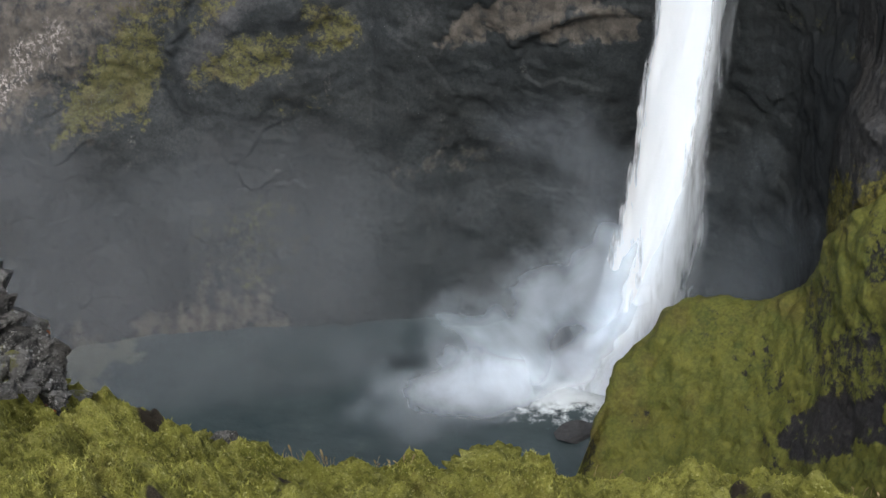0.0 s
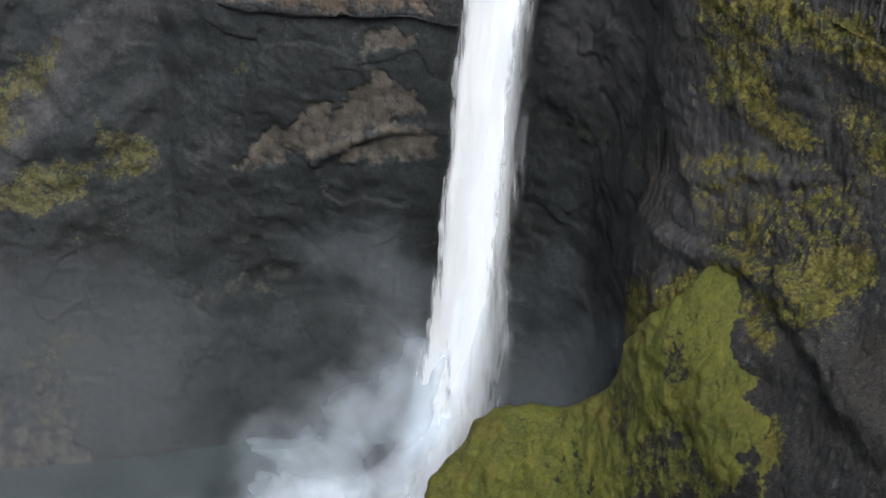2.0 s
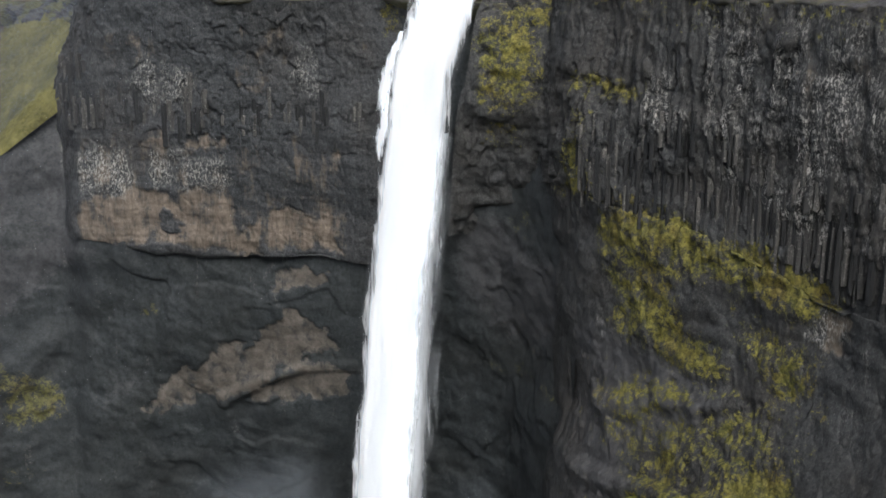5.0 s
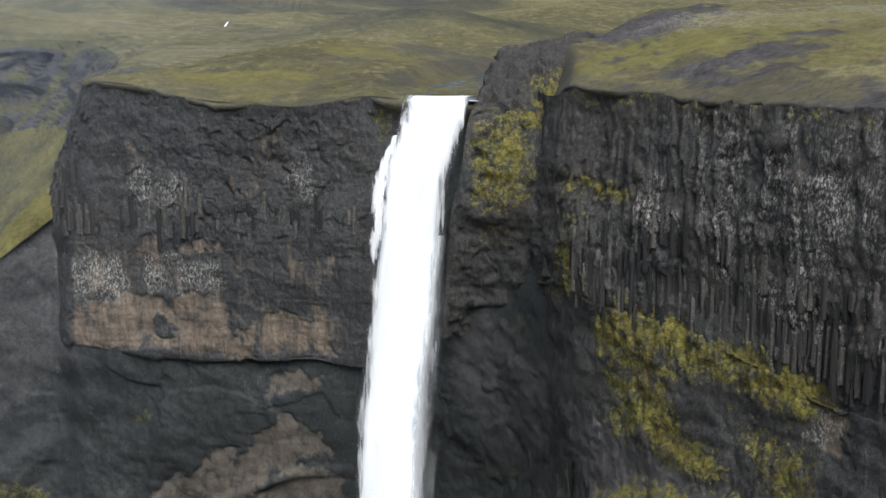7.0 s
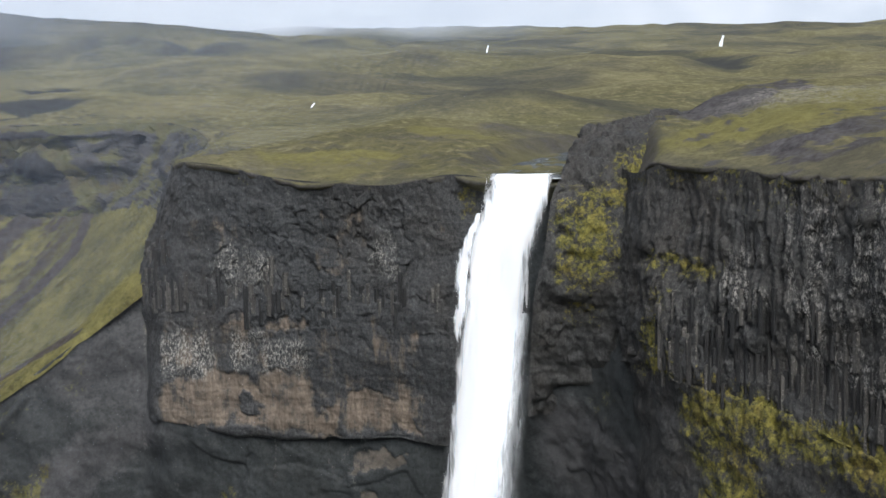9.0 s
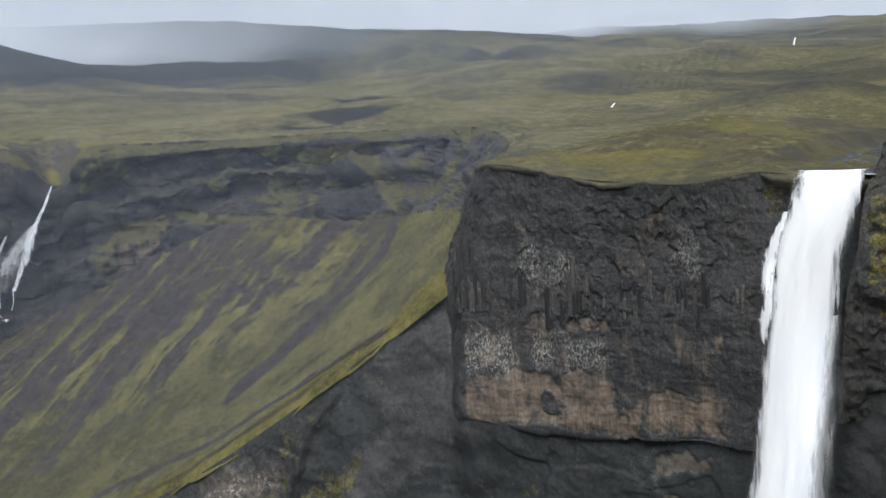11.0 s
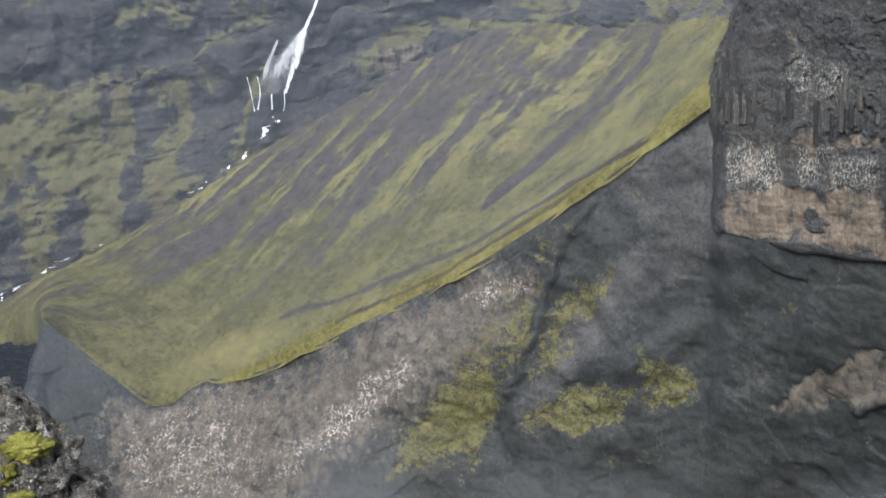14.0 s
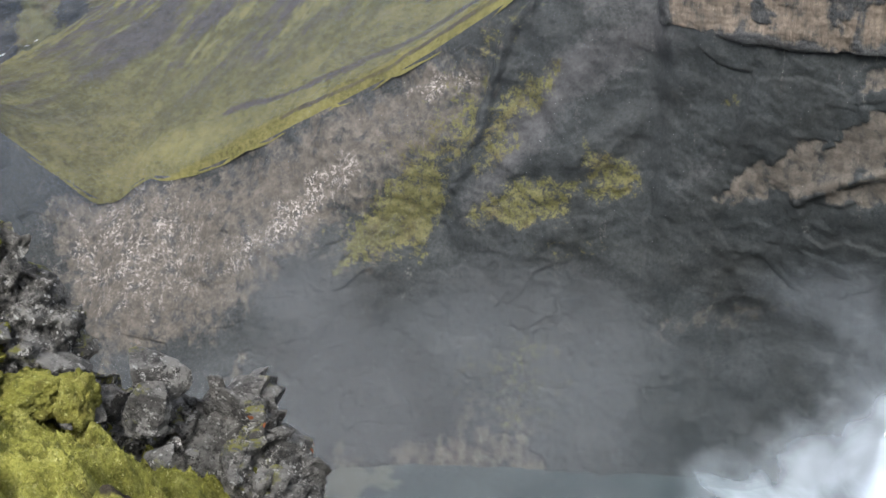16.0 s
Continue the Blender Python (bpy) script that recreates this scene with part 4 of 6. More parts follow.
# the mossy spur before the foot of the falls
SP_BACK = [(30, 148, 50), (24, 153, 46), (20, 158, 42), (17, 162, 36), (15, 165, 28), (9, 168, 22), (3, 170, 18), (-4, 170, 14), (-8, 168, 10), (-11, 166, 6), (-14, 160, 2), (-19, 146, -2)]
SP_CREST = [(25.5, 150, 63), (19.8, 148, 56.5), (16.2, 149.5, 52), (13.8, 153, 45.5), (11.6, 157, 36.5), (6.1, 160, 31), (1.3, 162, 30), (-5.6, 163, 26.6), (-9.2, 161, 21.8), (-12.4, 159.5, 18.9), (-14.4, 154, 15), (-17, 140, 11.5)]
SP_MID = [(33, 116, 44), (28, 121, 42), (24, 126, 38), (20, 131, 33), (17, 134, 28), (11, 139, 20), (5, 142, 16), (-2, 145, 12), (-7, 146, 9), (-11, 146, 8), (-15.2, 143, 6), (-18.4, 134, 4)]
SP_FOOT = [(44, 98, 28), (38, 101, 24), (33, 104, 20), (28, 107, 15), (22, 110, 10), (15, 115, 4), (8, 120, 0), (0, 125, -1), (-6, 128, -1.5), (-11, 130, -2), (-16, 131, -2), (-20, 126, -2)]


def paint_spur(c, p, up):
    n = fbm(p, 8, 4, 15)
    c.m[0] = np.full(len(n), 1.0) - 0.4 * step(0.0, 0.6, n)
    c.cutpoly("moss", 1, 24.1, 40.0, 25.5, 44.5, 27.5, 49.2, 28.5, 50.7, 27.2, 44.1)
    c.cutpoly("moss", 1, 24.6, 52.5, 26.0, 53.3, 28.6, 54.8, 32.2, 58.2, 39.4, 64.9, 39.1, 51.6, 28.3, 43.9, 30.3, 50.8)
    c.cutpoly("moss", 0.8, 10.5, 21.8, 11.5, 25.5, 15.3, 30.7, 21.4, 38.6, 21.8, 35.3, 16.9, 27.9, 14.7, 23.5)
    c.m[0] = np.clip(c.m[0], 0, 1)


spur, SP_GRID = wall("mossy_spur", [SP_BACK, SP_CREST, SP_MID, SP_FOOT], 300, 220, SPUR, 0.5, "steep spur overgrown with green and yellow moss", 51, 0.1, paint_spur, 0.2)

# the far side valley: cliffs, and a fan of grass and scree
GR_RIM = GULLY_RIM
GR_FOOT = [(-320, 180, 12), (-300, 200, 18), (-272, 220, 33), (-243, 246, 50), (-216, 264, 66), (-209, 270, 72), (-204, 275, 77), (-202, 277, 79), (-195, 279, 82),
           (-188, 283, 84), (-164, 291, 93.5), (-147, 294, 104), (-126, 295, 103), (-104, 291, 104), (-92, 282, 106), (-84, 270, 108), (-68, 240, 110), (-58, 213, 108)]
# how steep each stretch stands: cliffs, then the open scree bowl beside the falls' cliff
GR_STEEP = np.array([1, 1, 1, 1, 1, 1, 1, 1, 1, 1, 1, 1, 1, 0.9, 0.35, 0.1, 0.1, 0])


def gully_row(f, dy):
    return blend(GR_RIM, GR_FOOT, f, tuple(dy * GR_STEEP))


def paint_far(c, p, up):
    z, x = p[:, 2], p[:, 0]
    n = 1.3 * fbm(p, (9, 9, 16), 5, 25)
    c.m[0] = step(0.25, 0.7, n) * 0.6 * step(122, 112, z - 6 * n)
    # turf hangs over the brow, moss lies on the ledges and between the scree streaks below
    c.m[0] = np.maximum(c.m[0], 0.8 * step(0.3, 0.7, up + 0.3 * n))
    c.m[0] = np.maximum(c.m[0], 0.85 * step(0.11, 0.04, np.repeat(np.linspace(0, 1, 230), 460) + 0.03 * n))
    low = step(98, 93, z + 5 * n) * step(-205, -212, x)
    c.m[0] = np.maximum(c.m[0], low * step(-0.7, 0.6, fbm(np.stack([x / 7, 0 * x, z / 40], 1), 1.0, 5, 27) + 0.5 * n) * 0.9)
    c.m[3] = np.maximum(0.25 * step(0.0, 0.5, fbm(p, (9, 9, 18), 4, 26)), 0.2 * low)
    c.poly("moss", 0.85, -186, 121, -176, 124, -176, 118, -188, 114)
    c.poly("moss", 0.8, -181, 104, -170, 107, -166, 104, -176, 101, soft=1.5)
    c.line("moss", 1.0, 1.6, -166, 106.5, -140, 105.5, -118, 104.5, -104, 106)
    c.poly("tuff", 0.95, -180, 94, -177, 100, -171, 103, -168, 99, -172, 94)
    # the bare scree bowl beside the falls' cliff, with grass between
    c.poly("grey", 0.65, -112, 124, -104, 107, -96, 105, -72, 112, -62, 121, -80, 127, -106, 127, soft=5)
    c.line("moss", 0.9, 3.0, -114, 121, -106, 114, -101, 108)
    c.line("moss", 0.7, 2.0, -84, 126, -88, 117, -95, 109)
    c.line("moss", 0.6, 2.0, -72, 122, -78, 116, -86, 111)
    c.cutpoly("moss", 1, -212, 76, -207, 120, -193, 118, -190, 90, -198, 76)


far_cliff, GR_GRID = wall("gully_cliff", [GR_RIM, gully_row(0.10, -1.2), gully_row(0.19, 1.5), gully_row(0.34, 4.5), gully_row(0.40, 0.8), gully_row(0.62, 4.5), gully_row(0.72, 0.5), GR_FOOT], 460, 230, FARCLIFF, 3.4,
                          "far gully cliff of dark rock with mossy ledges", 61, 0.5, paint_far, 0.3, blocks=(3.0, 8.0, 11.0, 92), top=(0.03, 5))

FN_BACK = [(-275, 215, 30), (-256, 233, 45), (-241, 245, 53), (-226, 256, 62), (-206, 272, 76), (-188, 281.5, 85.5), (-158, 286.5, 100.5), (-138, 288.5, 106), (-104, 287, 105.5), (-88, 270, 109), (-70, 238, 112.5), (-58, 213, 114.5)]


def build_fan():
    g = loft([FN_EDGE, [(x, y, z + d) for (x, y, z), d in zip(blend(FN_EDGE, FN_BACK, 0.06), (0, 0, 0, 1, 1.5, 1.5, 1.5, 1.2, 1.2, 1, 0.6, 0))], blend(FN_EDGE, FN_BACK, 0.3, (1, 1, 1, 1, 1, 2, 2, 3, 3, 3, 2, 0)), blend(FN_EDGE, FN_BACK, 0.65, (0, 0, 0, 0, 0, 1, 2, 3, 3, 3, 2, 0)), FN_BACK], 420, 260)
    nv, nu = g.shape[:2]
    p = g.reshape(-1, 3)
    u, v = np.meshgrid(np.linspace(0, 1, nu), np.linspace(0, 1, nv))
    # the streaks run down the fall line from the foot of the cliffs
    x, y = p[:, 0].copy(), p[:, 1].copy()
    w = x - 0.22 * (y - 285) + 3 * fbm(p, 40, 2, 68)
    lane = fbm(np.stack([w / 5.0, 0.03 * y, 0 * w], 1), 1.0, 6, 71, 0.8) * (0.6 + 0.6 * step(-0.5, 0.5, fbm(p, 25, 3, 67)))
    # a ragged lower edge
    rag = 1.6 * fbm(np.stack([u.ravel() * 22, 0 * w, 0 * w], 1), 1.0, 3, 77, 0.5).reshape(nv, nu) * step(0.12, 0.0, v)
    g[:, :, 2] += (0.3 - 0.5 * np.abs(rag)) * step(0.99, 0.93, u)
    g[:, :, 1] -= 0.3 * step(0.02, 0.0, v)
    g[:, :, 2] -= 0.9 * step(0.015, 0.0, v)
    g[:, :, 2] += (0.6 * lane + 0.5 * fbm(p, 10, 4, 72) + 0.25 * fbm(p, 2.2, 3, 73)).reshape(nv, nu) * np.minimum(1, np.minimum(v * 12, 1))
    cov = Cover(g, 74, 0.6, 8)
    upper = cov.inside((-262, 44, -243, 50, -236, 54, -168, 61, -146, 67, -132, 76, -113, 87, -104, 96, -103, 108, -135, 112, -190, 104, -270, 60), 14)
    cov.m[1] = np.clip(0.50 + 0.22 * step(84, 100, p[:, 2]) + 0.7 * lane + 0.45 * fbm(p, 9, 5, 75, 0.65), 0, 0.95) * upper
    # a chute of scree from the bowl above, and thin sheep tracks along the foot
    cov.line("tuff", 1.0, 2.2, -100.5, 108, -96.5, 101, -100, 95.4, -105, 88, -113, 79)
    cov.line("tuff", 0.7, 0.7, -150, 57.5, -135, 62.8, -110, 73.5, -88, 87, -72, 96.5)
    cov.line("tuff", 0.6, 0.6, -132, 60.5, -108, 72, -84, 88)
    grassy = np.maximum(np.clip(0.26 - 0.7 * lane + 0.35 * fbm(p, 6, 5, 76, 0.65), 0, 0.75) * upper, (0.55 + 0.3 * fbm(p, 9, 5, 69)) * (1 - upper))
    cov.m[0] = np.clip(grassy, 0, 1)
    ob = grid_mesh("grass_slope", g, FAN, cov.m)
    tagged(ob, "steep fan of yellow-green grass streaked with grey scree", "slope", kind="structure")


build_fan()

# plain walls that close the canyon behind and beside the view
NEAR_RIM = RIM_RIGHT[-6:] + RIM_NEAR + RIM_FAR[:2]
near_wall, _ = wall("near_cliff", [shift(NEAR_RIM, 0, 0, 0.2), [(x * 0.93 - 4, y * 0.9 + 9, 70) for x, y, z in NEAR_RIM], [(x * 0.86 - 8, y * 0.8 + 20, -2) for x, y, z in NEAR_RIM]],
                    300, 60, BASALT, 1.0, "dark basalt cliff under the standing place", 81, 0.8)


def build_floor():
    n = 120
    xs, ys = np.linspace(-345, 85, n), np.linspace(-35, 325, n)
    X, Y = np.meshgrid(xs, ys)
    p = np.stack([X, Y, 0 * X], 2)
    h = fbm(p.reshape(-1, 3), 20, 4, 90).reshape(n, n)
    p[:, :, 2] = -3.2 + h * 0.5 + 4.5 * step(-140, -175, X + 10 * h)
    c = Cover(p, 91)
    c.m[1][:] = 0.6
    tagged(grid_mesh("canyon_floor", p, FARCLIFF, c.m), "gravelly dark canyon floor", "ground", kind="structure")
    n = 260
    X, Y = np.meshgrid(np.linspace(-175, 40, n), np.linspace(60, 205, n))
    p = np.stack([X, Y, 0 * X], 2)
    d = np.hypot((X + 24) / 15, (Y - 176) / 9).ravel()
    c = Cover(p, 92)
    c.plan("tuff", 0.9, -116, 164, 13, 10, 20)
    c.m[2] = step(1.5, 0.2, d + 0.2 * c.wx)
    p[:, :, 2] = (0.12 * fbm(p.reshape(-1, 3), 3, 3, 93) * (1 + 3 * step(2, 0.5, d))).reshape(n, n)
    tagged(grid_mesh("water", p, POOL, c.m), "blue-green plunge pool with white foam under the falls", "water", kind="structure")


build_floor()


def build_river():
    u, v = np.meshgrid(np.linspace(-1, 1, 30), np.linspace(0, 1, 90))
    y = 179.2 + 75 * v
    g = np.stack([river_line(y) - 0.6 + u * (5.0 + 1.5 * v), y, 121.85 + 0.02 * (y - 180) + 0 * u], 2)
    p = g.reshape(-1, 3)
    g[:, :, 2] += (0.10 * fbm(p, 1.6, 3, 95)).reshape(u.shape)
    c = Cover(g, 96)
    c.m[2] = (step(0.03, 0.0, v) * 0.9 + 0.3 * step(0.3, 0.7, fbm(p, 3, 4, 97)).reshape(u.shape)).ravel()
    tagged(grid_mesh("river", g, RIVER, c.m), "shallow dark river sliding to the lip of the falls", "water", kind="structure")


build_river()


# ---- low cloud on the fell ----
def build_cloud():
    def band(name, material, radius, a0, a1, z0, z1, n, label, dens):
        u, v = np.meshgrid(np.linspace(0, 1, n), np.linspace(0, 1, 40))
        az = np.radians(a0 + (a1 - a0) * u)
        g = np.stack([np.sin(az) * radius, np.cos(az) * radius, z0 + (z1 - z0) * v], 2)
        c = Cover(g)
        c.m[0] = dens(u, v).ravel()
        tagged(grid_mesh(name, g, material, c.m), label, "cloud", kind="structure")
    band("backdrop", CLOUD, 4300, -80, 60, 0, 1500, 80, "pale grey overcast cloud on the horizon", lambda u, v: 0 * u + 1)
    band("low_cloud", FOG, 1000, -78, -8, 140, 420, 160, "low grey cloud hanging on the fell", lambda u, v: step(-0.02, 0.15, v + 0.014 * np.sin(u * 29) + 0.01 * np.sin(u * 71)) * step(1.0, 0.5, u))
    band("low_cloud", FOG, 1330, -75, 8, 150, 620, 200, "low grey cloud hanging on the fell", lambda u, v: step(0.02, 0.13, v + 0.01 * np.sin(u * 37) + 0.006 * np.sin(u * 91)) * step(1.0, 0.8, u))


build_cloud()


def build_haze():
    # added curved sheets lay a bluish haze tint over the land behind
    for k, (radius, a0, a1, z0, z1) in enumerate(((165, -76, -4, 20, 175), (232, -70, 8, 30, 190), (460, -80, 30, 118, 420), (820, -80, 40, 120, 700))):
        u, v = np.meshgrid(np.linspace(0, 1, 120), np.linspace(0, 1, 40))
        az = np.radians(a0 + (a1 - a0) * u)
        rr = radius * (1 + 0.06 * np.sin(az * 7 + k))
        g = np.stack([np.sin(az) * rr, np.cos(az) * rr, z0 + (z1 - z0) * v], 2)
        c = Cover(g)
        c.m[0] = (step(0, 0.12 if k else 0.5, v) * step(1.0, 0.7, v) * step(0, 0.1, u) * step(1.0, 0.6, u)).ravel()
        tagged(grid_mesh("damp_haze", g, HAZE if k else NEARHAZE, c.m), "faint bluish sheet standing in for haze in the air", "mist", kind="stuff")


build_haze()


# ---- falling water ----
def falls_mesh(name, path, widths, nu, nv, material, label, seed, depth=0.3, edge=0.35, parent=None, rag=0.5, fade=0.0):
    """A bowed, ragged sheet of falling water along a path."""
    u = np.linspace(-1, 1, nu)
    vv = spread(path, nv)
    c, w = crom(path, vv), crom(np.array(widths, float)[:, None], vv * (len(widths) - 1) / (len(path) - 1))[:, 0]
    s = np.concatenate([[0], np.cumsum(np.linalg.norm(np.diff(c, axis=0), axis=1))])
    g = np.zeros((nv, nu, 3))
    for i in range(nv):
        q = np.stack([u * 3.0, np.full(nu, s[i] / 9), np.full(nu, seed)], 1)
        wob = rag * vnoise(np.array([[s[i] / 2.5, seed, 0.0], [s[i] / 2.5, seed + 9, 4.0]]), seed)
        x = u * w[i] / 2 + np.where(u < 0, wob[0], wob[1]) * np.abs(u) ** 3
        bulge = (1 - u ** 2) * w[i] * depth
        g[i] = np.stack([c[i, 0] + x, c[i, 1] - bulge - 0.12 * fbm(q, 1, 3, seed), np.full(nu, c[i, 2])], 1)
    U = np.abs(u)[None] * np.ones((nv, 1))
    cov = Cover(g)
    cov.m[0] = (step(1.0, 1 - edge, U) * (1 - fade * step(0.55, 1.0, np.linspace(0, 1, nv))[:, None])).ravel()
    ob = grid_mesh(name, g, material, cov.m)
    if parent:
        ob.parent = parent
    return ob, g


FALL = [(-0.4, 180.5, 122.5), (-0.6, 178.2, 122.2), (-2.0, 177.3, 117.3), (-4.0, 177.1, 110.9), (-4.8, 177, 103), (-5.5, 177, 96.5), (-6.4, 177, 88.2), (-7.9, 177, 75.5), (-8.4, 177, 65.2), (-9.2, 176.8, 57.3),
        (-9.8, 176.6, 46.8), (-10.7, 176.4, 38.4), (-11.8, 176.2, 31), (-13.4, 176, 22), (-15.2, 175.5, 13), (-18, 175, 2)]
FALL_W = [11.2, 11.2, 11.0, 11.2, 10.8, 10.8, 10.4, 10.4, 10.6, 10.8, 11.2, 12.0, 12.8, 13.8, 14.4, 15]
waterfall = tagged(new("waterfall"), "tall white waterfall plunging from the cliff into the pool", "waterfall")
waterfall.location = (0, 0, 0)
falls_mesh("water_sheet", FALL, FALL_W, 140, 620, FALLS, "", 3, 0.14, 0.6, waterfall, 0.45, 0.6)
falls_mesh("thin_veil", [(x + 2.4 + 0.08 * j, y + 2.2, z) for j, (x, y, z) in enumerate(FALL[4:])], [9, 10, 11, 12, 13, 14, 15, 17, 19, 21, 23, 25], 80, 260, VEIL, "", 5, 0.2, 0.9, waterfall)
for k, (i, dx, w) in enumerate(((2, -4.6, 2.4), (3, -4.4, 2.6))):
    falls_mesh("strand", [(x + dx - 0.2 * j, y - 0.6, z) for j, (x, y, z) in enumerate(FALL[i:i + 3])], [w * 0.6, w * 1.3, w * 0.5], 30, 140, STRAND, "", 20 + k, 0.1, 1.0, waterfall, 0.5, 1.0)

second = tagged(new("waterfall"), "thin white waterfall blown sideways down a dark gully", "waterfall")


def clear(path, f=0.988):
    """The same path, standing a few metres free of the rock behind it."""
    return [(x * f, y * f, EYE[2] + (z - EYE[2]) * f) for x, y, z in path]


falls_mesh("water_sheet", clear([(-196.9, 290.4, 115.8), (-198.2, 288.4, 110.8), (-199.6, 286.3, 106.4), (-200.6, 285, 102.7), (-201.6, 283.4, 97.6), (-202.6, 281.3, 93.3), (-203.5, 279.7, 89.6)]),
           [1.2, 1.7, 2.6, 4.6, 4.2, 2.6, 1.9], 40, 240, THREAD, "", 35, 0.15, 0.8, second, 0.4)
falls_mesh("thin_veil", clear([(-200.2, 286.4, 106.2), (-203.0, 283.0, 100.5), (-205.0, 280.0, 95), (-206, 278.2, 89.8)]), [3.0, 8.0, 11.0, 11.5], 60, 200, GAUZE, "", 33, 0.1, 0.9, second, 0.5, 0.6)
falls_mesh("thin_veil", clear([(-206.5, 282.5, 103.5), (-208.2, 279.6, 97), (-209.2, 277.6, 90)]), [1.5, 4.0, 5.0], 40, 120, GAUZE, "", 34, 0.1, 0.9, second, 0.5, 0.8)
for k, path in enumerate((((-211.8, 274.5, 94.6), (-210.9, 274.3, 91.1), (-209.8, 273.9, 85.4)), ((-209.6, 276.2, 94.4), (-208.8, 275.8, 90.5), (-209.1, 274.5, 85.8)),
                          ((-206.4, 277.4, 89.6), (-206.2, 277, 87.4), (-206.0, 276.6, 85.6)), ((-203.7, 279.6, 89.8), (-203.4, 279, 87), (-203.7, 278.5, 84.9)))):
    falls_mesh("strand", clear(path, 0.984), [0.8, 0.7, 0.9], 10, 50, THREAD, "", 40 + k, 0.1, 0.9, second, 0.3)


# ---- spray and mist over the pool ----
def trim(ob, dens):
    """Leaves away the faces on which nothing hangs."""
    bm = bmesh.new()
    bm.from_mesh(ob.data)
    bm.verts.ensure_lookup_table()
    gone = [f for f in bm.faces if max(dens[v.index] for v in f.verts) < 0.02]
    bmesh.ops.delete(bm, geom=gone, context="FACES")
    bm.to_mesh(ob.data)
    bm.free()
    return ob


def veil(name, mid, size, turn, seed, material, label, lean=0.0):
    nu, nv = 60, 44
    u, v = np.meshgrid(np.linspace(-1, 1, nu), np.linspace(-1, 1, nv))
    q = np.stack([u, v, 0 * u], 2).reshape(-1, 3)
    b = fbm(q + seed, 0.7, 3, seed).reshape(nv, nu)
    x, y, z = u * size[0] / 2, 0.25 * b * size[2] + 0.3 * u * u * size[2], v * size[1] / 2
    x = x + lean * z
    c, s = math.cos(radians(turn)), math.sin(radians(turn))
    g = np.stack([mid[0] + x * c - y * s, mid[1] + x * s + y * c, mid[2] + z], 2)
    cov = Cover(g)
    cov.m[0] = (step(1.0, 0.0, np.hypot(u, v) + 0.45 * np.clip(fbm(q * 1.0 + seed, 0.5, 4, seed + 7).reshape(nv, nu), -0.6, 1) * step(0.2, 0.6, np.hypot(u, v))) * step(1.0, 0.85, np.hypot(u, v)) * step(-0.5, 5.0, mid[2] + z)).ravel()
    return tagged(trim(grid_mesh(name, g, material, cov.m), cov.m[0]), label, "spray", kind="stuff")


def plume(name, path, widths, seed, material, label, soft=0.0, category="spray"):
    """A sheet of drifting spray swept along a path, leaning back from the eye, thick in the middle and frayed at its borders."""
    nu, nv = 50, 80
    vv = spread(path, nv)
    c = crom(path, vv)
    w = crom(np.array(widths, float)[:, None], vv)[:, 0]
    along = np.gradient(c, axis=0)
    along /= np.linalg.norm(along, axis=1)[:, None]
    facing = np.array([0.0, -0.82, 0.57])
    side = np.cross(along, facing)
    side /= np.linalg.norm(side, axis=1)[:, None]
    u = np.linspace(-1, 1, nu)
    g = c[:, None] + side[:, None] * (u[None, :, None] * w[:, None, None] / 2)
    p = g.reshape(-1, 3)
    U, V = np.meshgrid(u, np.linspace(0, 1, nv))
    b = fbm(p + seed, 11, 4, seed).reshape(nv, nu)
    g += facing * (1.2 * b)[:, :, None]
    dens = step(1.0, 0.1, np.abs(U) + 0.3 * b) * step(1.0, 0.85, np.abs(U)) * step(0.0, 0.10, V) * step(1.15, 0.45, V + 0.25 * b) * step(1.0, 0.6, V)
    cov = Cover(g)
    cov.m[0] = (dens * step(-0.3, 8.0, g[:, :, 2])).ravel()
    return tagged(trim(grid_mesh(name, g, material, cov.m), cov.m[0]), label, category, kind="stuff")


BILLOW = "drifting white spray at the foot of the falls"
plume("falls_spray", [(-13, 175, 26), (-17, 174, 15), (-23, 171, 7), (-29, 166, 6), (-37, 160, 6), (-47, 152, 6), (-58, 146, 7)], [12, 14, 16, 21, 26, 28, 28], 3, DENSE, BILLOW)
plume("falls_spray", [(-12, 175.5, 36), (-20, 175, 24), (-30, 173, 15), (-40, 168, 10), (-50, 160, 9), (-60, 152, 10), (-72, 146, 11)], [14, 22, 28, 34, 40, 44, 44], 4, SPRAY, BILLOW)
plume("falls_spray", [(-11, 179, 18), (-18, 179, 27), (-25, 179, 39), (-30, 179, 50), (-32, 179, 60)], [16, 24, 26, 24, 20], 5, PLUME, BILLOW)
for k, (mid, size, turn) in enumerate((((-100, 148, 20), (150, 92, 2), 22), ((4, 174, 18), (46, 78, 3), 0), ((-62, 166, 24), (110, 70, 2), 12))):
    veil("pool_mist", mid, size, turn, 13 + k, THICK if k == 1 else LOWMIST if k else GREYMIST, "thin grey mist drifting over the pool")


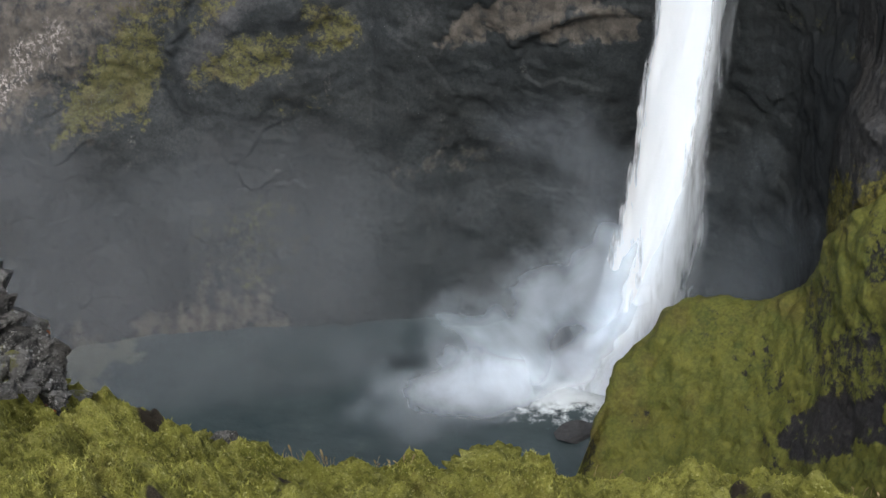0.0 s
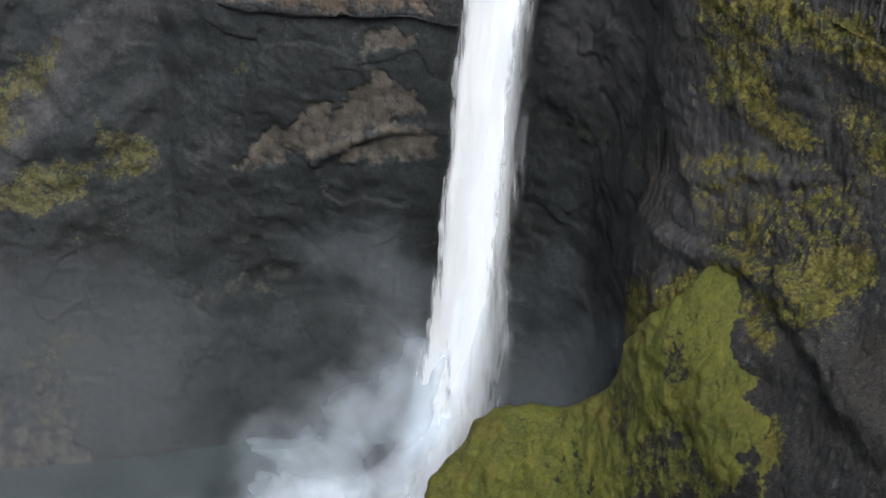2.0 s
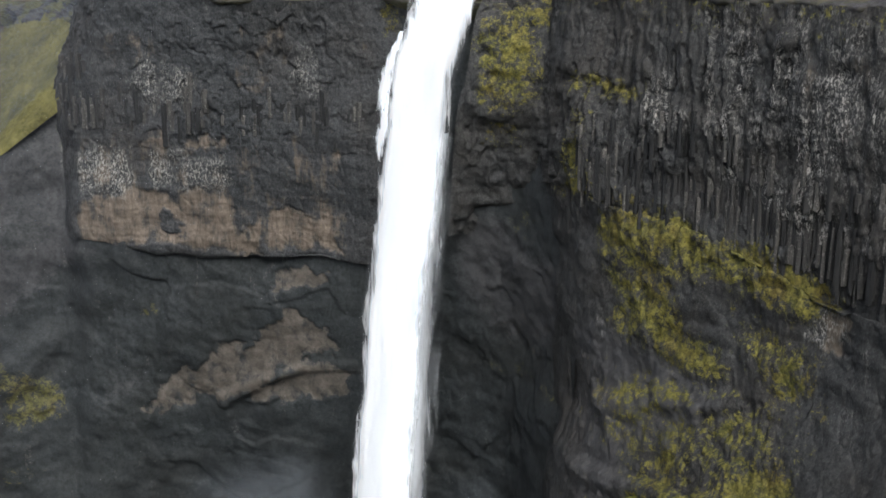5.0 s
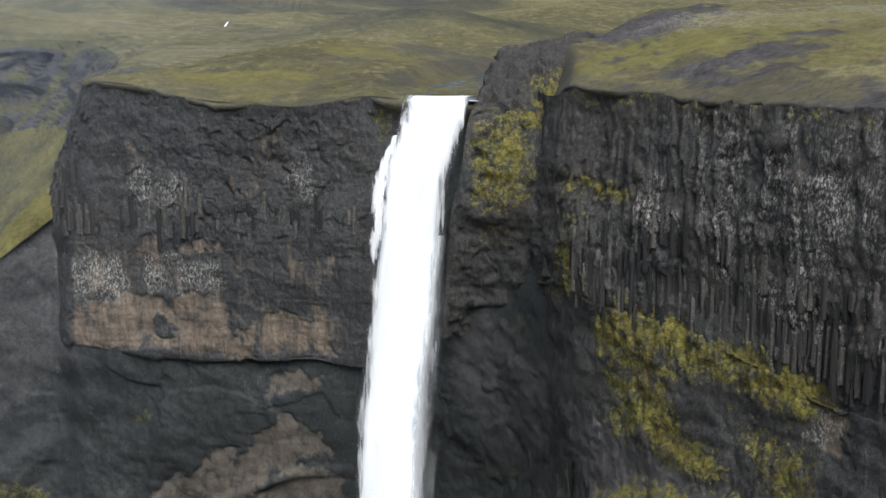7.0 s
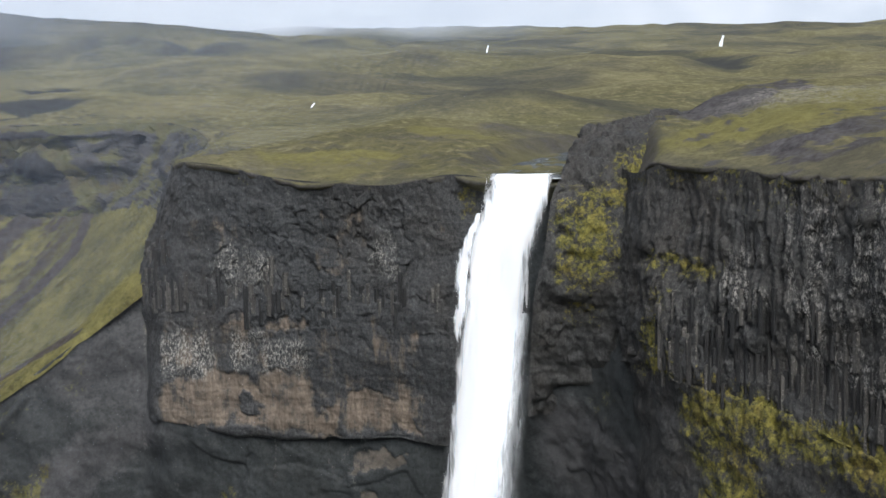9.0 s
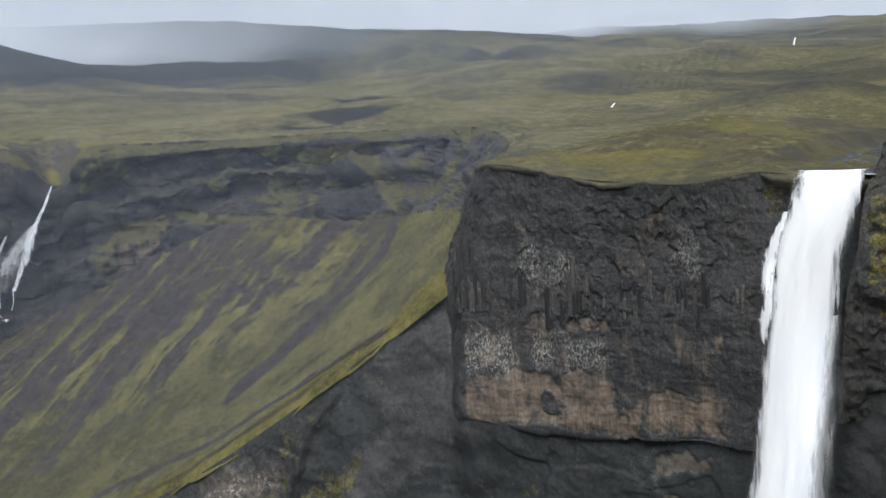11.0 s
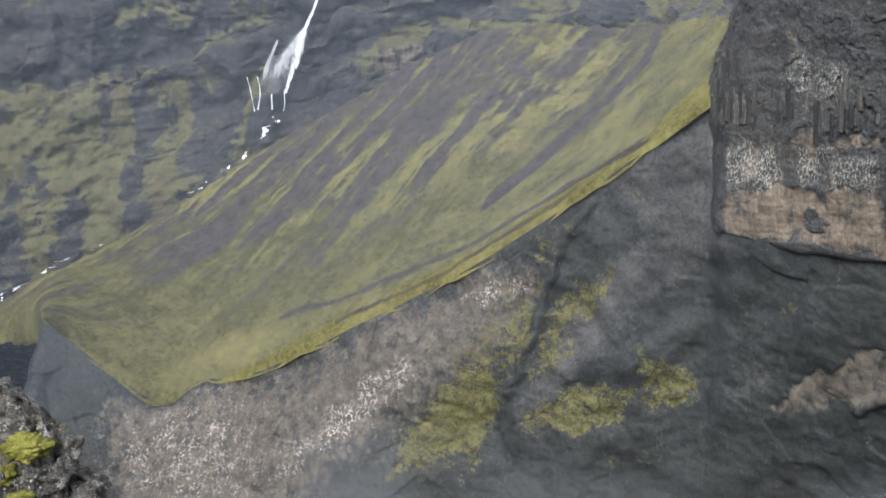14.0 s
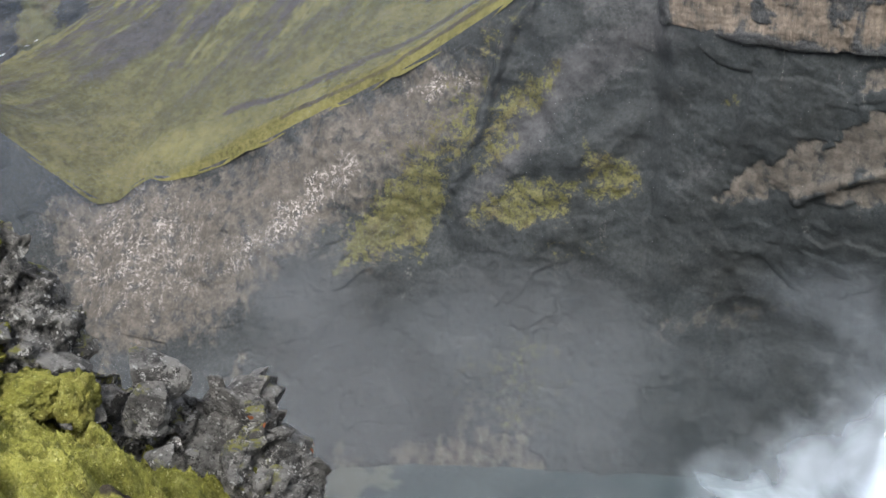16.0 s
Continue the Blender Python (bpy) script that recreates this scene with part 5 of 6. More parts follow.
# ---- streams and cascades far off ----
def ribbon(name, path, width, material, label, seed, category="stream", lift=0.25):
    """Broken white water running down a bed."""
    n = 30 * len(path)
    u = spread(path, n)
    c = crom(path, u)
    k = 9
    v = np.linspace(-1, 1, k)
    g = np.zeros((n, k, 3))
    for i in range(n):
        wob = vnoise(np.array([[i * 0.17, seed, 0.5]]), seed)[0] * width
        w = width * (0.6 + 0.4 * vnoise(np.array([[i * 0.31, seed, 3.5]]), seed)[0])
        g[i] = c[i] + np.stack([v * w / 2 + wob, 0.35 * v * w, lift + 0.2 * np.cos(v * 1.5)], 1)
    cov = Cover(g)
    d = 0.75 + 0.9 * fbm(np.stack([g[:, :, 0], g[:, :, 1], g[:, :, 2]], 2).reshape(-1, 3), 3.0, 3, seed)
    cov.m[0] = np.clip(d, 0, 1) * step(1.0, 0.3, np.abs(np.tile(v, n)))
    return tagged(grid_mesh(name, g, material, cov.m), label, category)


ribbon("stream", clear([(-203.6, 278.8, 84.9), (-205.2, 277, 83.2), (-206, 275.5, 80.3), (-208.2, 272.5, 76.9), (-210.1, 268, 73.4), (-213, 262, 70.5), (-219.5, 255, 64.6)], 0.986), 2.8, BROOK, "white tumbling stream below the thin waterfall", 5, lift=0.9)
ribbon("stream", [(-240, 243, 53), (-251.6, 237, 48.4), (-253, 229.5, 46.2), (-260, 226, 42.0), (-270, 222, 36.5)], 2.8, BROOK, "white tumbling stream beside the grass slope", 6, lift=0.9)
for k, (x, y, z, w, h) in enumerate(((-60, 360, 129.2, 0.6, 1.2), (-26.7, 897, 155.5, 1.5, 6.5), (144.9, 975, 158, 3.6, 11), (-216.5, 693, 143.0, 0.7, 2.0))):
    ob, _ = falls_mesh("distant_cascade", [(x + w * 0.5, y + 1, z + h), (x, y, z + h * 0.5), (x - w * 0.3, y - 2, z)], [w * 0.6, w, w * 0.8], 16, 40, WHITEWATER, "", 60 + k, 0.1, 0.6, None, w * 0.2)
    tagged(ob, "small white cascade on the distant moor", "waterfall", "distant cascades")


# ---- the mossy ledge at the standing place ----
def near_moss():
    m = Mat("cushion_moss", 0.95, 0.15)
    moss, tuf, pal, wet = m.cover()
    a, b, f = m.noise(2.6, 5, 0.65), m.noise(13, 6, 0.7), m.noise(95, 4, 0.75)
    c = m.mix(m.ramp(a, (0.36, 0.0), (0.62, 1.0)), (0.175, 0.180, 0.032), (0.40, 0.39, 0.095))
    c = m.mix(m.ramp(m.noise(6, 5, 0.7), (0.52, 0.0), (0.68, 0.6)), c, (0.52, 0.50, 0.17))
    # crease shade put into the colour, where the bump lies low
    c = m.mix(m.ramp(b, (0.38, 0.85), (0.53, 0.0)), c, (0.085, 0.085, 0.018))
    c = m.mix(m.ramp(m.noise(1.4, 5, 0.65), (0.52, 0.0), (0.66, 0.55)), c, (0.17, 0.125, 0.038))
    c = m.mix(m.ramp(f, (0.38, 0.55), (0.5, 0.0)), c, (0.12, 0.12, 0.020))
    c = m.mix(m.ramp(m.noise(60, 3, 0.7), (0.58, 0.0), (0.68, 0.6)), c, (0.66, 0.64, 0.26))
    c = m.mix(edged(m, tuf, b), c, (0.06, 0.05, 0.036))
    m.bump(m.maths("ADD", m.maths("MULTIPLY", f, 0.7), m.maths("MULTIPLY", b, 1.6)), 1.0, 0.04)
    return m.base(c)


def near_rock():
    m = Mat("lichen_rock", 0.75, 0.35)
    a, b, f = m.noise(4, 6, 0.7), m.noise(20, 6, 0.72), m.noise(80, 5, 0.75)
    c = m.mix(m.ramp(a, (0.36, 0.0), (0.66, 1.0)), (0.050, 0.048, 0.045), (0.22, 0.21, 0.195))
    # pits of the bump darkened in the colour, as shaded crevices
    c = m.mix(m.ramp(b, (0.38, 0.75), (0.50, 0.0)), c, (0.014, 0.013, 0.012))
    c = m.mix(m.ramp(f, (0.4, 0.6), (0.5, 0.0)), c, (0.025, 0.024, 0.022))
    c = m.mix(m.ramp(m.noise(7, 6, 0.8), (0.53, 0.0), (0.57, 0.75)), c, (0.36, 0.35, 0.33))
    c = m.mix(m.ramp(m.noise(26, 5, 0.8), (0.58, 0.0), (0.61, 0.9)), c, (0.58, 0.57, 0.55))
    spots = m.maths("MULTIPLY", m.ramp(m.cells(30), (0.2, 1.0), (0.25, 0.0)), m.ramp(m.noise(6, 3), (0.50, 0.0), (0.56, 1.0)))
    c = m.mix(spots, c, (0.62, 0.62, 0.60))
    rust = m.maths("MULTIPLY", m.ramp(m.cells(11), (0.13, 1.0), (0.17, 0.0)), m.ramp(m.noise(3.1, 3), (0.60, 0.0), (0.63, 1.0)))
    c = m.mix(rust, c, (0.42, 0.13, 0.045))
    # tops of the rocks lightened in the colour, then patched with moss
    up = m.between(m.xyz(m.nor)[2], 0.35, 0.85)
    c = m.mix(m.maths("MULTIPLY", up, m.ramp(m.noise(9, 5, 0.75), (0.42, 0.0), (0.58, 0.6))), c, (0.34, 0.33, 0.31))
    c = m.mix(m.maths("MULTIPLY", up, m.ramp(m.noise(3.2, 5, 0.7), (0.55, 0.0), (0.62, 0.9))), c, (0.24, 0.235, 0.045))
    m.bump(m.maths("ADD", m.maths("MULTIPLY", b, 1.3), m.maths("MULTIPLY", f, 0.6)), 1.0, 0.06)
    return m.base(c)


MOSS, ROCK = near_moss(), near_rock()
LEDGE_AZ = [-95, -70, -58, -50.5, -45, -40, -36, -33.5, -30.5, -28, -25.5, -20, -12, -3, 9.7, 25, 45, 80]
LEDGE_EL = [-18, -21, -24, -27.5, -30.5, -33, -35.0, -36.2, -37.4, -38.4, -39.4, -40.6, -41.0, -41.2, -40.2, -38, -33, -26]


def ledge_rim(az):
    el = np.interp(az, LEDGE_AZ, LEDGE_EL)
    rad = np.interp(az, [-95, -50, -35, -20, 10, 40, 80], [7.0, 5.6, 4.9, 4.6, 4.5, 5.2, 7.0])
    return rad, EYE[2] + rad * np.tan(np.radians(el))


def ledge_point(az, f):
    """A place on the ledge: f 0 under the eye, 1 on its edge."""
    rad, ze = ledge_rim(az)
    a = np.radians(az)
    z = 133.4 + (ze - 133.4) * (0.35 * f + 0.65 * f ** 1.7)
    return np.stack([np.sin(a) * rad * f, np.cos(a) * rad * f, z], -1)


def ledge_relief(p):
    """The moss lies in cushions with dark creases between them."""
    return 0.10 * fbm(p, 0.8, 3, 101) + 0.20 * np.abs(fbm(p, 0.34, 3, 102)) - 0.09 + 0.09 * np.abs(fbm(p, 0.13, 3, 106)) + 0.016 * fbm(p, 0.05, 3, 103)


def build_ledge():
    az = np.concatenate([np.linspace(-95, -55, 60), np.linspace(-54.9, 12, 520), np.linspace(12.2, 80, 80)])
    f = np.concatenate([np.linspace(0.0, 0.5, 30), np.linspace(0.505, 1.0, 190)])
    A, F = np.meshgrid(az, f)
    g = ledge_point(A, F)
    p = g.reshape(-1, 3)
    g[:, :, 2] += ledge_relief(p).reshape(A.shape)
    # the edge rolls over and drops
    rad, _ = ledge_rim(az)
    a = np.radians(az)
    rows = [g]
    last = g[-1]
    for k, (o, d) in enumerate(((0.05, 0.06), (0.10, 0.2), (0.12, 0.5), (0.05, 1.0), (0.1, 2.0), (0.2, 4.5), (0.3, 9.0))):
        r = last + np.stack([np.sin(a) * o, np.cos(a) * o, np.full(len(a), -d)], 1)
        rows.append(r[None])
    g = np.concatenate(rows)
    cov = Cover(g, 104)
    cov.m[1] = step(0.55, 0.8, fbm(g.reshape(-1, 3), 0.5, 4, 105))
    cov.m[1].reshape(g.shape[:2])[-6:] = 1
    ob = grid_mesh("mossy_ledge", g, MOSS, cov.m)
    return tagged(ob, "thick yellow-green moss carpet on the canyon rim", "ground", kind="structure")


build_ledge()


def build_ledge_back():
    """The rim goes on behind the standing place."""
    A, F = np.meshgrid(np.linspace(79.5, 265.5, 140), np.concatenate([np.linspace(0, 1, 60), [1.01, 1.05]]))
    turn = np.minimum(A - 80, 265 - A)
    g = ledge_point(np.where(A < 172, 80, -95), np.minimum(F, 1))
    fall = step(60, 0, turn)
    a, r = np.radians(A), 7.0 * F
    g = np.stack([np.sin(a) * r, np.cos(a) * r, 133.4 + (g[:, :, 2] - 133.4) * fall], 2)
    p = g.reshape(-1, 3)
    g[:, :, 2] += ledge_relief(p).reshape(A.shape) - 0.01 - 9 * np.maximum(0, F - 1.0) * 20
    tagged(grid_mesh("mossy_ledge", g, MOSS, Cover(g, 107).m), "thick yellow-green moss carpet behind the rim", "ground", kind="structure")


build_ledge_back()


def boulder(name, at, size, seed, label, turn=0.0, flat=0.5, detail=4, material=None, group="rim rocks"):
    """An angular lava rock: a ball cut by random planes, then roughened."""
    bm = bmesh.new()
    bmesh.ops.create_icosphere(bm, subdivisions=detail, radius=1.0)
    p = np.array([v.co for v in bm.verts])
    rng = np.random.RandomState(seed)
    for _ in range(20):
        n = rng.normal(size=3)
        n /= np.linalg.norm(n)
        d = p @ n
        k = rng.uniform(flat - 0.1, 0.8)
        p -= np.outer(np.maximum(0, d - k), n) * 0.98
    p *= 1 + 0.06 * fbm(p + seed, 0.5, 5, seed, 0.65)[:, None] - 0.05 * np.maximum(0, 0.25 - np.abs(fbm(p + seed, 0.4, 3, seed + 3)))[:, None]
    p *= np.array(size) / 2
    c, s = math.cos(radians(turn)), math.sin(radians(turn))
    p = p @ np.array([[c, s, 0], [-s, c, 0], [0, 0, 1]])
    for v, q in zip(bm.verts, p):
        v.co = q
    ob = part(name, bm, material or ROCK, None, label)
    for poly in ob.data.polygons:
        poly.use_smooth = False
    ob.location = at
    return tagged(ob, category="rock", group=group)


def place(az, el, rad):
    a = radians(az)
    return Vector((math.sin(a) * rad, math.cos(a) * rad, EYE[2] + rad * math.tan(radians(el))))


# a craggy outcrop behind the moss: azimuth, dip of its foot and of its crest from the eye
CRAG_AZ = [-72, -62, -56, -52, -50.5, -49, -47.8, -47.1, -46.6, -45.9, -45.7, -45.2, -45.0, -43.7, -42.4, -41, -39.5, -37.7, -36.5, -35.6, -35.2, -34.5, -33.6]
CRAG_TOP = [-14, -15, -16.2, -17.2, -17.8, -18.6, -19.8, -20.5, -21.5, -22.9, -24.4, -26.0, -27.2, -27.6, -28.4, -28.9, -29.5, -30.1, -30.8, -31.8, -33.2, -34.6, -36.4]


def build_crag():
    nu, nv = 420, 170
    az = np.concatenate([np.linspace(-72, -52, 60), np.linspace(-51.9, -33.6, nu - 60)])
    top = np.interp(az, CRAG_AZ, CRAG_TOP)
    rad, ze = ledge_rim(az)
    a = np.radians(az)
    g = np.zeros((nv, nu, 3))
    for i, t in enumerate(np.linspace(0, 1, nv)):
        if t < 0.62:
            f = t / 0.62
            r = rad * (0.90 + 0.12 * f)
            foot = 133.4 + (ze - 133.4) * 0.86 - 0.12
            z = foot * (1 - f) + (EYE[2] + rad * 1.02 * np.tan(np.radians(top))) * f
        else:
            f = (t - 0.62) / 0.38
            r = rad * (1.02 + 0.10 * f)
            z = EYE[2] + rad * 1.02 * np.tan(np.radians(top)) - 3.2 * f ** 1.2
        g[i] = np.stack([np.sin(a) * r, np.cos(a) * r, z], 1)
    n = normals(g)
    if n[nv // 4, nu // 2, 2] < 0:
        n = -n
    p = g.reshape(-1, 3)
    q = p + 0.06 * np.stack([fbm(p, 0.3, 3, 301), fbm(p, 0.3, 3, 302), fbm(p, 0.3, 3, 303)], 1)
    h = 0.22 * facets(q, (0.50, 0.50, 0.34), 5) + 0.11 * facets(q, (0.20, 0.20, 0.13), 6) + 0.028 * facets(q, 0.075, 7) + 0.02 * fbm(p, 0.05, 3, 304)
    fade = np.minimum(1, np.minimum(np.linspace(0, 1, nu) * 10, np.linspace(1, 0, nu) * 10))[None] * np.minimum(1, 0.2 + np.linspace(0, 8, nv))[:, None]
    g = g + n * (h.reshape(nv, nu) * fade)[:, :, None]
    ob = grid_mesh("rock_outcrop", g, ROCK, None, smooth=False)
    tagged(ob, "craggy dark lava outcrop with pale lichen and moss", "rock", kind="structure")


build_crag()

# single rocks on the outcrop: azimuth and dip from the eye, distance, and size
BIG = [(-42.0, -28.1, 5.06, 0.30, 0.24), (-42.5, -29.7, 4.98, 0.34, 0.34), (-36.2, -32.2, 5.0, 0.26, 0.24), (-44.4, -29.0, 5.1, 0.22, 0.26),
       (-46.6, -23.6, 5.6, 0.26, 0.28), (-48.6, -21.6, 5.7, 0.34, 0.26), (-38.2, -31.4, 5.05, 0.18, 0.16), (-46.2, -25.4, 5.4, 0.24, 0.22), (-35.6, -34.0, 4.9, 0.2, 0.2)]
for k, (az, el, rad, w, h) in enumerate(BIG):
    boulder("boulder", place(az, el, rad), (w * 1.15, w * 1.1, h * 1.15), 200 + k, "angular grey lava rock with pale lichen on the outcrop", 37 * k, 0.5, 5)
slab = boulder("rock_slab", place(-46.3, -26.9, 5.2), (0.30, 0.26, 0.08), 260, "smooth grey rock slab with white lichen spots", 20, 0.75)
slab.rotation_euler = (radians(-20), radians(22), 0)
boulder("boulder", place(-26.9, -38.8, 4.58), (0.30, 0.24, 0.17), 261, "grey rock with white lichen half sunk in moss", 10, 0.5, 5)
boulder("boulder", place(-34.2, -35.6, 4.8), (0.30, 0.18, 0.12), 262, "low dark rock half sunk in moss", 0, 0.5)
rng = np.random.RandomState(7)
for k in range(34):
    az = rng.uniform(-54, -34.5)
    top = np.interp(az, [-54, -50, -48, -46, -44, -40, -37, -34.5], [-20.5, -20.5, -22.5, -25.5, -29, -31, -32.5, -35.5])
    low = np.interp(az, [-54, -50, -45, -40, -36, -34], [-27, -28, -31, -33.6, -35.2, -36.3])
    el = rng.uniform(low, top)
    rad = float(ledge_rim(np.array(az))[0]) * (0.90 + 0.11 * (el - low) / max(0.1, top + 1.5 - low)) - 0.05
    s = rng.uniform(0.05, 0.15)
    boulder("stone", place(az, el, rad), (s * 1.3, s * 1.2, s), 300 + k, "broken dark lava stone among the rim rocks", rng.uniform(0, 360), 0.45, 3)


def cushion(at, size, seed):
    """A lumpy moss cushion, flattened on what it grows on."""
    bm = bmesh.new()
    bmesh.ops.create_icosphere(bm, subdivisions=5, radius=1.0)
    p = np.array([v.co for v in bm.verts])
    p *= 1 + 0.34 * fbm(p + seed, 0.7, 4, seed)[:, None] + 0.34 * np.abs(fbm(p + seed, 0.3, 3, seed + 1))[:, None] + 0.10 * np.abs(fbm(p + seed, 0.1, 3, seed + 2))[:, None]
    p[:, 2] = np.where(p[:, 2] > 0, p[:, 2] ** 1.0, p[:, 2] * 0.8)
    for v, q in zip(bm.verts, p * np.array(size) / 2):
        v.co = q
    ob = part("moss_cushion", bm, MOSS, None, "lumpy yellow-green moss cushion growing on the rim")
    ob.data.polygons.foreach_set("use_smooth", [True] * len(ob.data.polygons))
    ob.location = at
    tagged(ob, category="moss", group="moss cushions")


for k, (az, el, rad, w, d, h) in enumerate(((-47.8, -28.1, 5.05, 0.26, 0.26, 0.15), (-45.8, -29.0, 4.95, 0.14, 0.2, 0.24), (-50.0, -25.9, 5.3, 0.20, 0.2, 0.10), (-50.6, -22.2, 5.6, 0.2, 0.2, 0.10),
                                            (-11.9, -41.4, 4.45, 0.38, 0.3, 0.22), (-37.0, -35.2, 4.72, 0.34, 0.3, 0.13), (-29.8, -39.1, 4.5, 0.36, 0.3, 0.16),
                                            (-49.1, -21.4, 5.5, 0.18, 0.16, 0.10), (-49.9, -23.6, 5.36, 0.11, 0.12, 0.07), (-49.1, -25.2, 5.25, 0.12, 0.12, 0.07), (-50.7, -27.3, 5.1, 0.22, 0.2, 0.11))):
    cushion(place(az, el, rad), (w, d, h), 600 + k)


def build_sprigs():
    """Moss tips and dry stems on the ledge."""
    rng = np.random.RandomState(12)
    vs, fs = [], []
    for k in range(60000):
        az, f = rng.uniform(-55, 12), rng.uniform(0.55, 1.0)
        x, y, z = ledge_point(np.array(az), np.array(f))
        vs.append((x, y, z))
    p = np.array(vs)
    z = p[:, 2] + ledge_relief(p)
    keep = fbm(p, 0.5, 4, 105) < 0.4
    p[:, 2] = z
    p = p[keep]
    n = len(p)
    a, h, w = rng.uniform(0, 6.28, n), rng.uniform(0.004, 0.014, n), rng.uniform(0.002, 0.005, n)
    lean = rng.normal(0, 0.008, (n, 2))
    dx, dy = np.cos(a) * w, np.sin(a) * w
    base = p - np.array([0, 0, 0.006])
    v = np.stack([base + np.stack([dx, dy, 0 * dx], 1), base - np.stack([dx, dy, 0 * dx], 1), p + np.stack([lean[:, 0], lean[:, 1], h], 1), base + np.stack([-dy, dx, 0 * dx], 1)], 1).reshape(-1, 3)
    i = np.arange(n) * 4
    f = np.concatenate([np.stack([i, i + 1, i + 2], 1), np.stack([i + 1, i + 3, i + 2], 1), np.stack([i + 3, i, i + 2], 1)])
    me = bpy.data.meshes.new("moss_tips")
    me.from_pydata(v.tolist(), [], f.tolist())
    me.materials.append(TIPS)
    tagged(new("moss_tips", me), "short bright moss tips on the ledge", "moss", kind="stuff")
    vs, fs = [], []
    for k in range(90):
        az = rng.choice([rng.uniform(-31, -15), rng.uniform(-10, 11), rng.uniform(-24, -16)])
        q = ledge_point(np.array(az), np.array(rng.uniform(0.95, 1.0)))
        hgt, a = rng.uniform(0.02, 0.07) * (1.0 if rng.rand() > 0.4 else 0.5), rng.uniform(0, 6.28)
        b = rng.uniform(0.1, 0.5)
        o = len(vs)
        for j in range(5):
            t = j / 4
            c = q + np.array([math.cos(a) * b * hgt * t * t, math.sin(a) * b * hgt * t * t, -0.01 + hgt * t + 0.03])
            wid = 0.0016 * (1 - 0.5 * t) + (0.004 if t > 0.7 and k % 3 == 0 else 0)
            for ang in (0, 2.09, 4.19):
                vs.append(tuple(c + wid * np.array([math.cos(ang), math.sin(ang), 0])))
        for j in range(4):
            for e in range(3):
                r, s2 = o + 3 * j, o + 3 * j + 3
                fs.append((r + e, r + (e + 1) % 3, s2 + (e + 1) % 3, s2 + e))
    me = bpy.data.meshes.new("dry_stems")
    me.from_pydata(vs, [], fs)
    me.materials.append(STRAW)
    tagged(new("dry_stems", me), "thin dry grass stems along the ledge", "grass", kind="stuff")


def plain(name, a, b, scale=8.0, rough=0.9):
    m = Mat(name, rough, 0.1)
    c = m.mix(m.ramp(m.noise(scale, 4, 0.6), (0.35, 0.0), (0.65, 1.0)), a, b)
    c = m.mix(m.maths("MULTIPLY", m.island, 0.5), c, tuple(0.5 * q for q in a))
    return m.base(c)


TIPS = plain("moss_tip", (0.21, 0.215, 0.036), (0.46, 0.45, 0.12))
STRAW = plain("straw", (0.26, 0.19, 0.09), (0.36, 0.30, 0.17))
build_sprigs()

# the rock in the pool at the foot of the falls
boulder("pool_boulder", (-25.5, 182, 3.5), (12, 9, 13), 400, "dark wet boulder in the spray below the falls", 20, 0.5, 5, LOWER, "pool rocks")
boulder("pool_boulder", (-20, 164, 0), (9, 7, 4.5), 401, "dark wet boulder in the spray below the falls", 50, 0.5, 4, LOWER, "pool rocks")


# ---- basalt columns, last ----
def column_mesh(k):
    rng = np.random.RandomState(500 + k)
    bm = bmesh.new()
    sides = 5 + k % 2
    rings = []
    for j, (z, s) in enumerate(((0.0, 0.96), (0.33, 1.02), (0.66, 0.97), (0.95, 1.0), (1.0, 0.82))):
        ring = []
        for i in range(sides):
            a = 2 * math.pi * i / sides + 0.15 * math.sin(k + i * 2.1)
            ring.append(bm.verts.new((0.5 * s * math.cos(a) + rng.normal(0, 0.012), 0.5 * s * math.sin(a) + rng.normal(0, 0.012), z + rng.normal(0, 0.02))))
        rings.append(ring)
    for a, b in zip(rings, rings[1:]):
        for i in range(sides):
            bm.faces.new((a[i], a[(i + 1) % sides], b[(i + 1) % sides], b[i]))
    bm.faces.new(rings[-1])
    bm.faces.new(rings[0][::-1])
    me = bpy.data.meshes.new("basalt_column")
    bm.to_mesh(me)
    bm.free()
    me.materials.append(COLUMN)
    return me


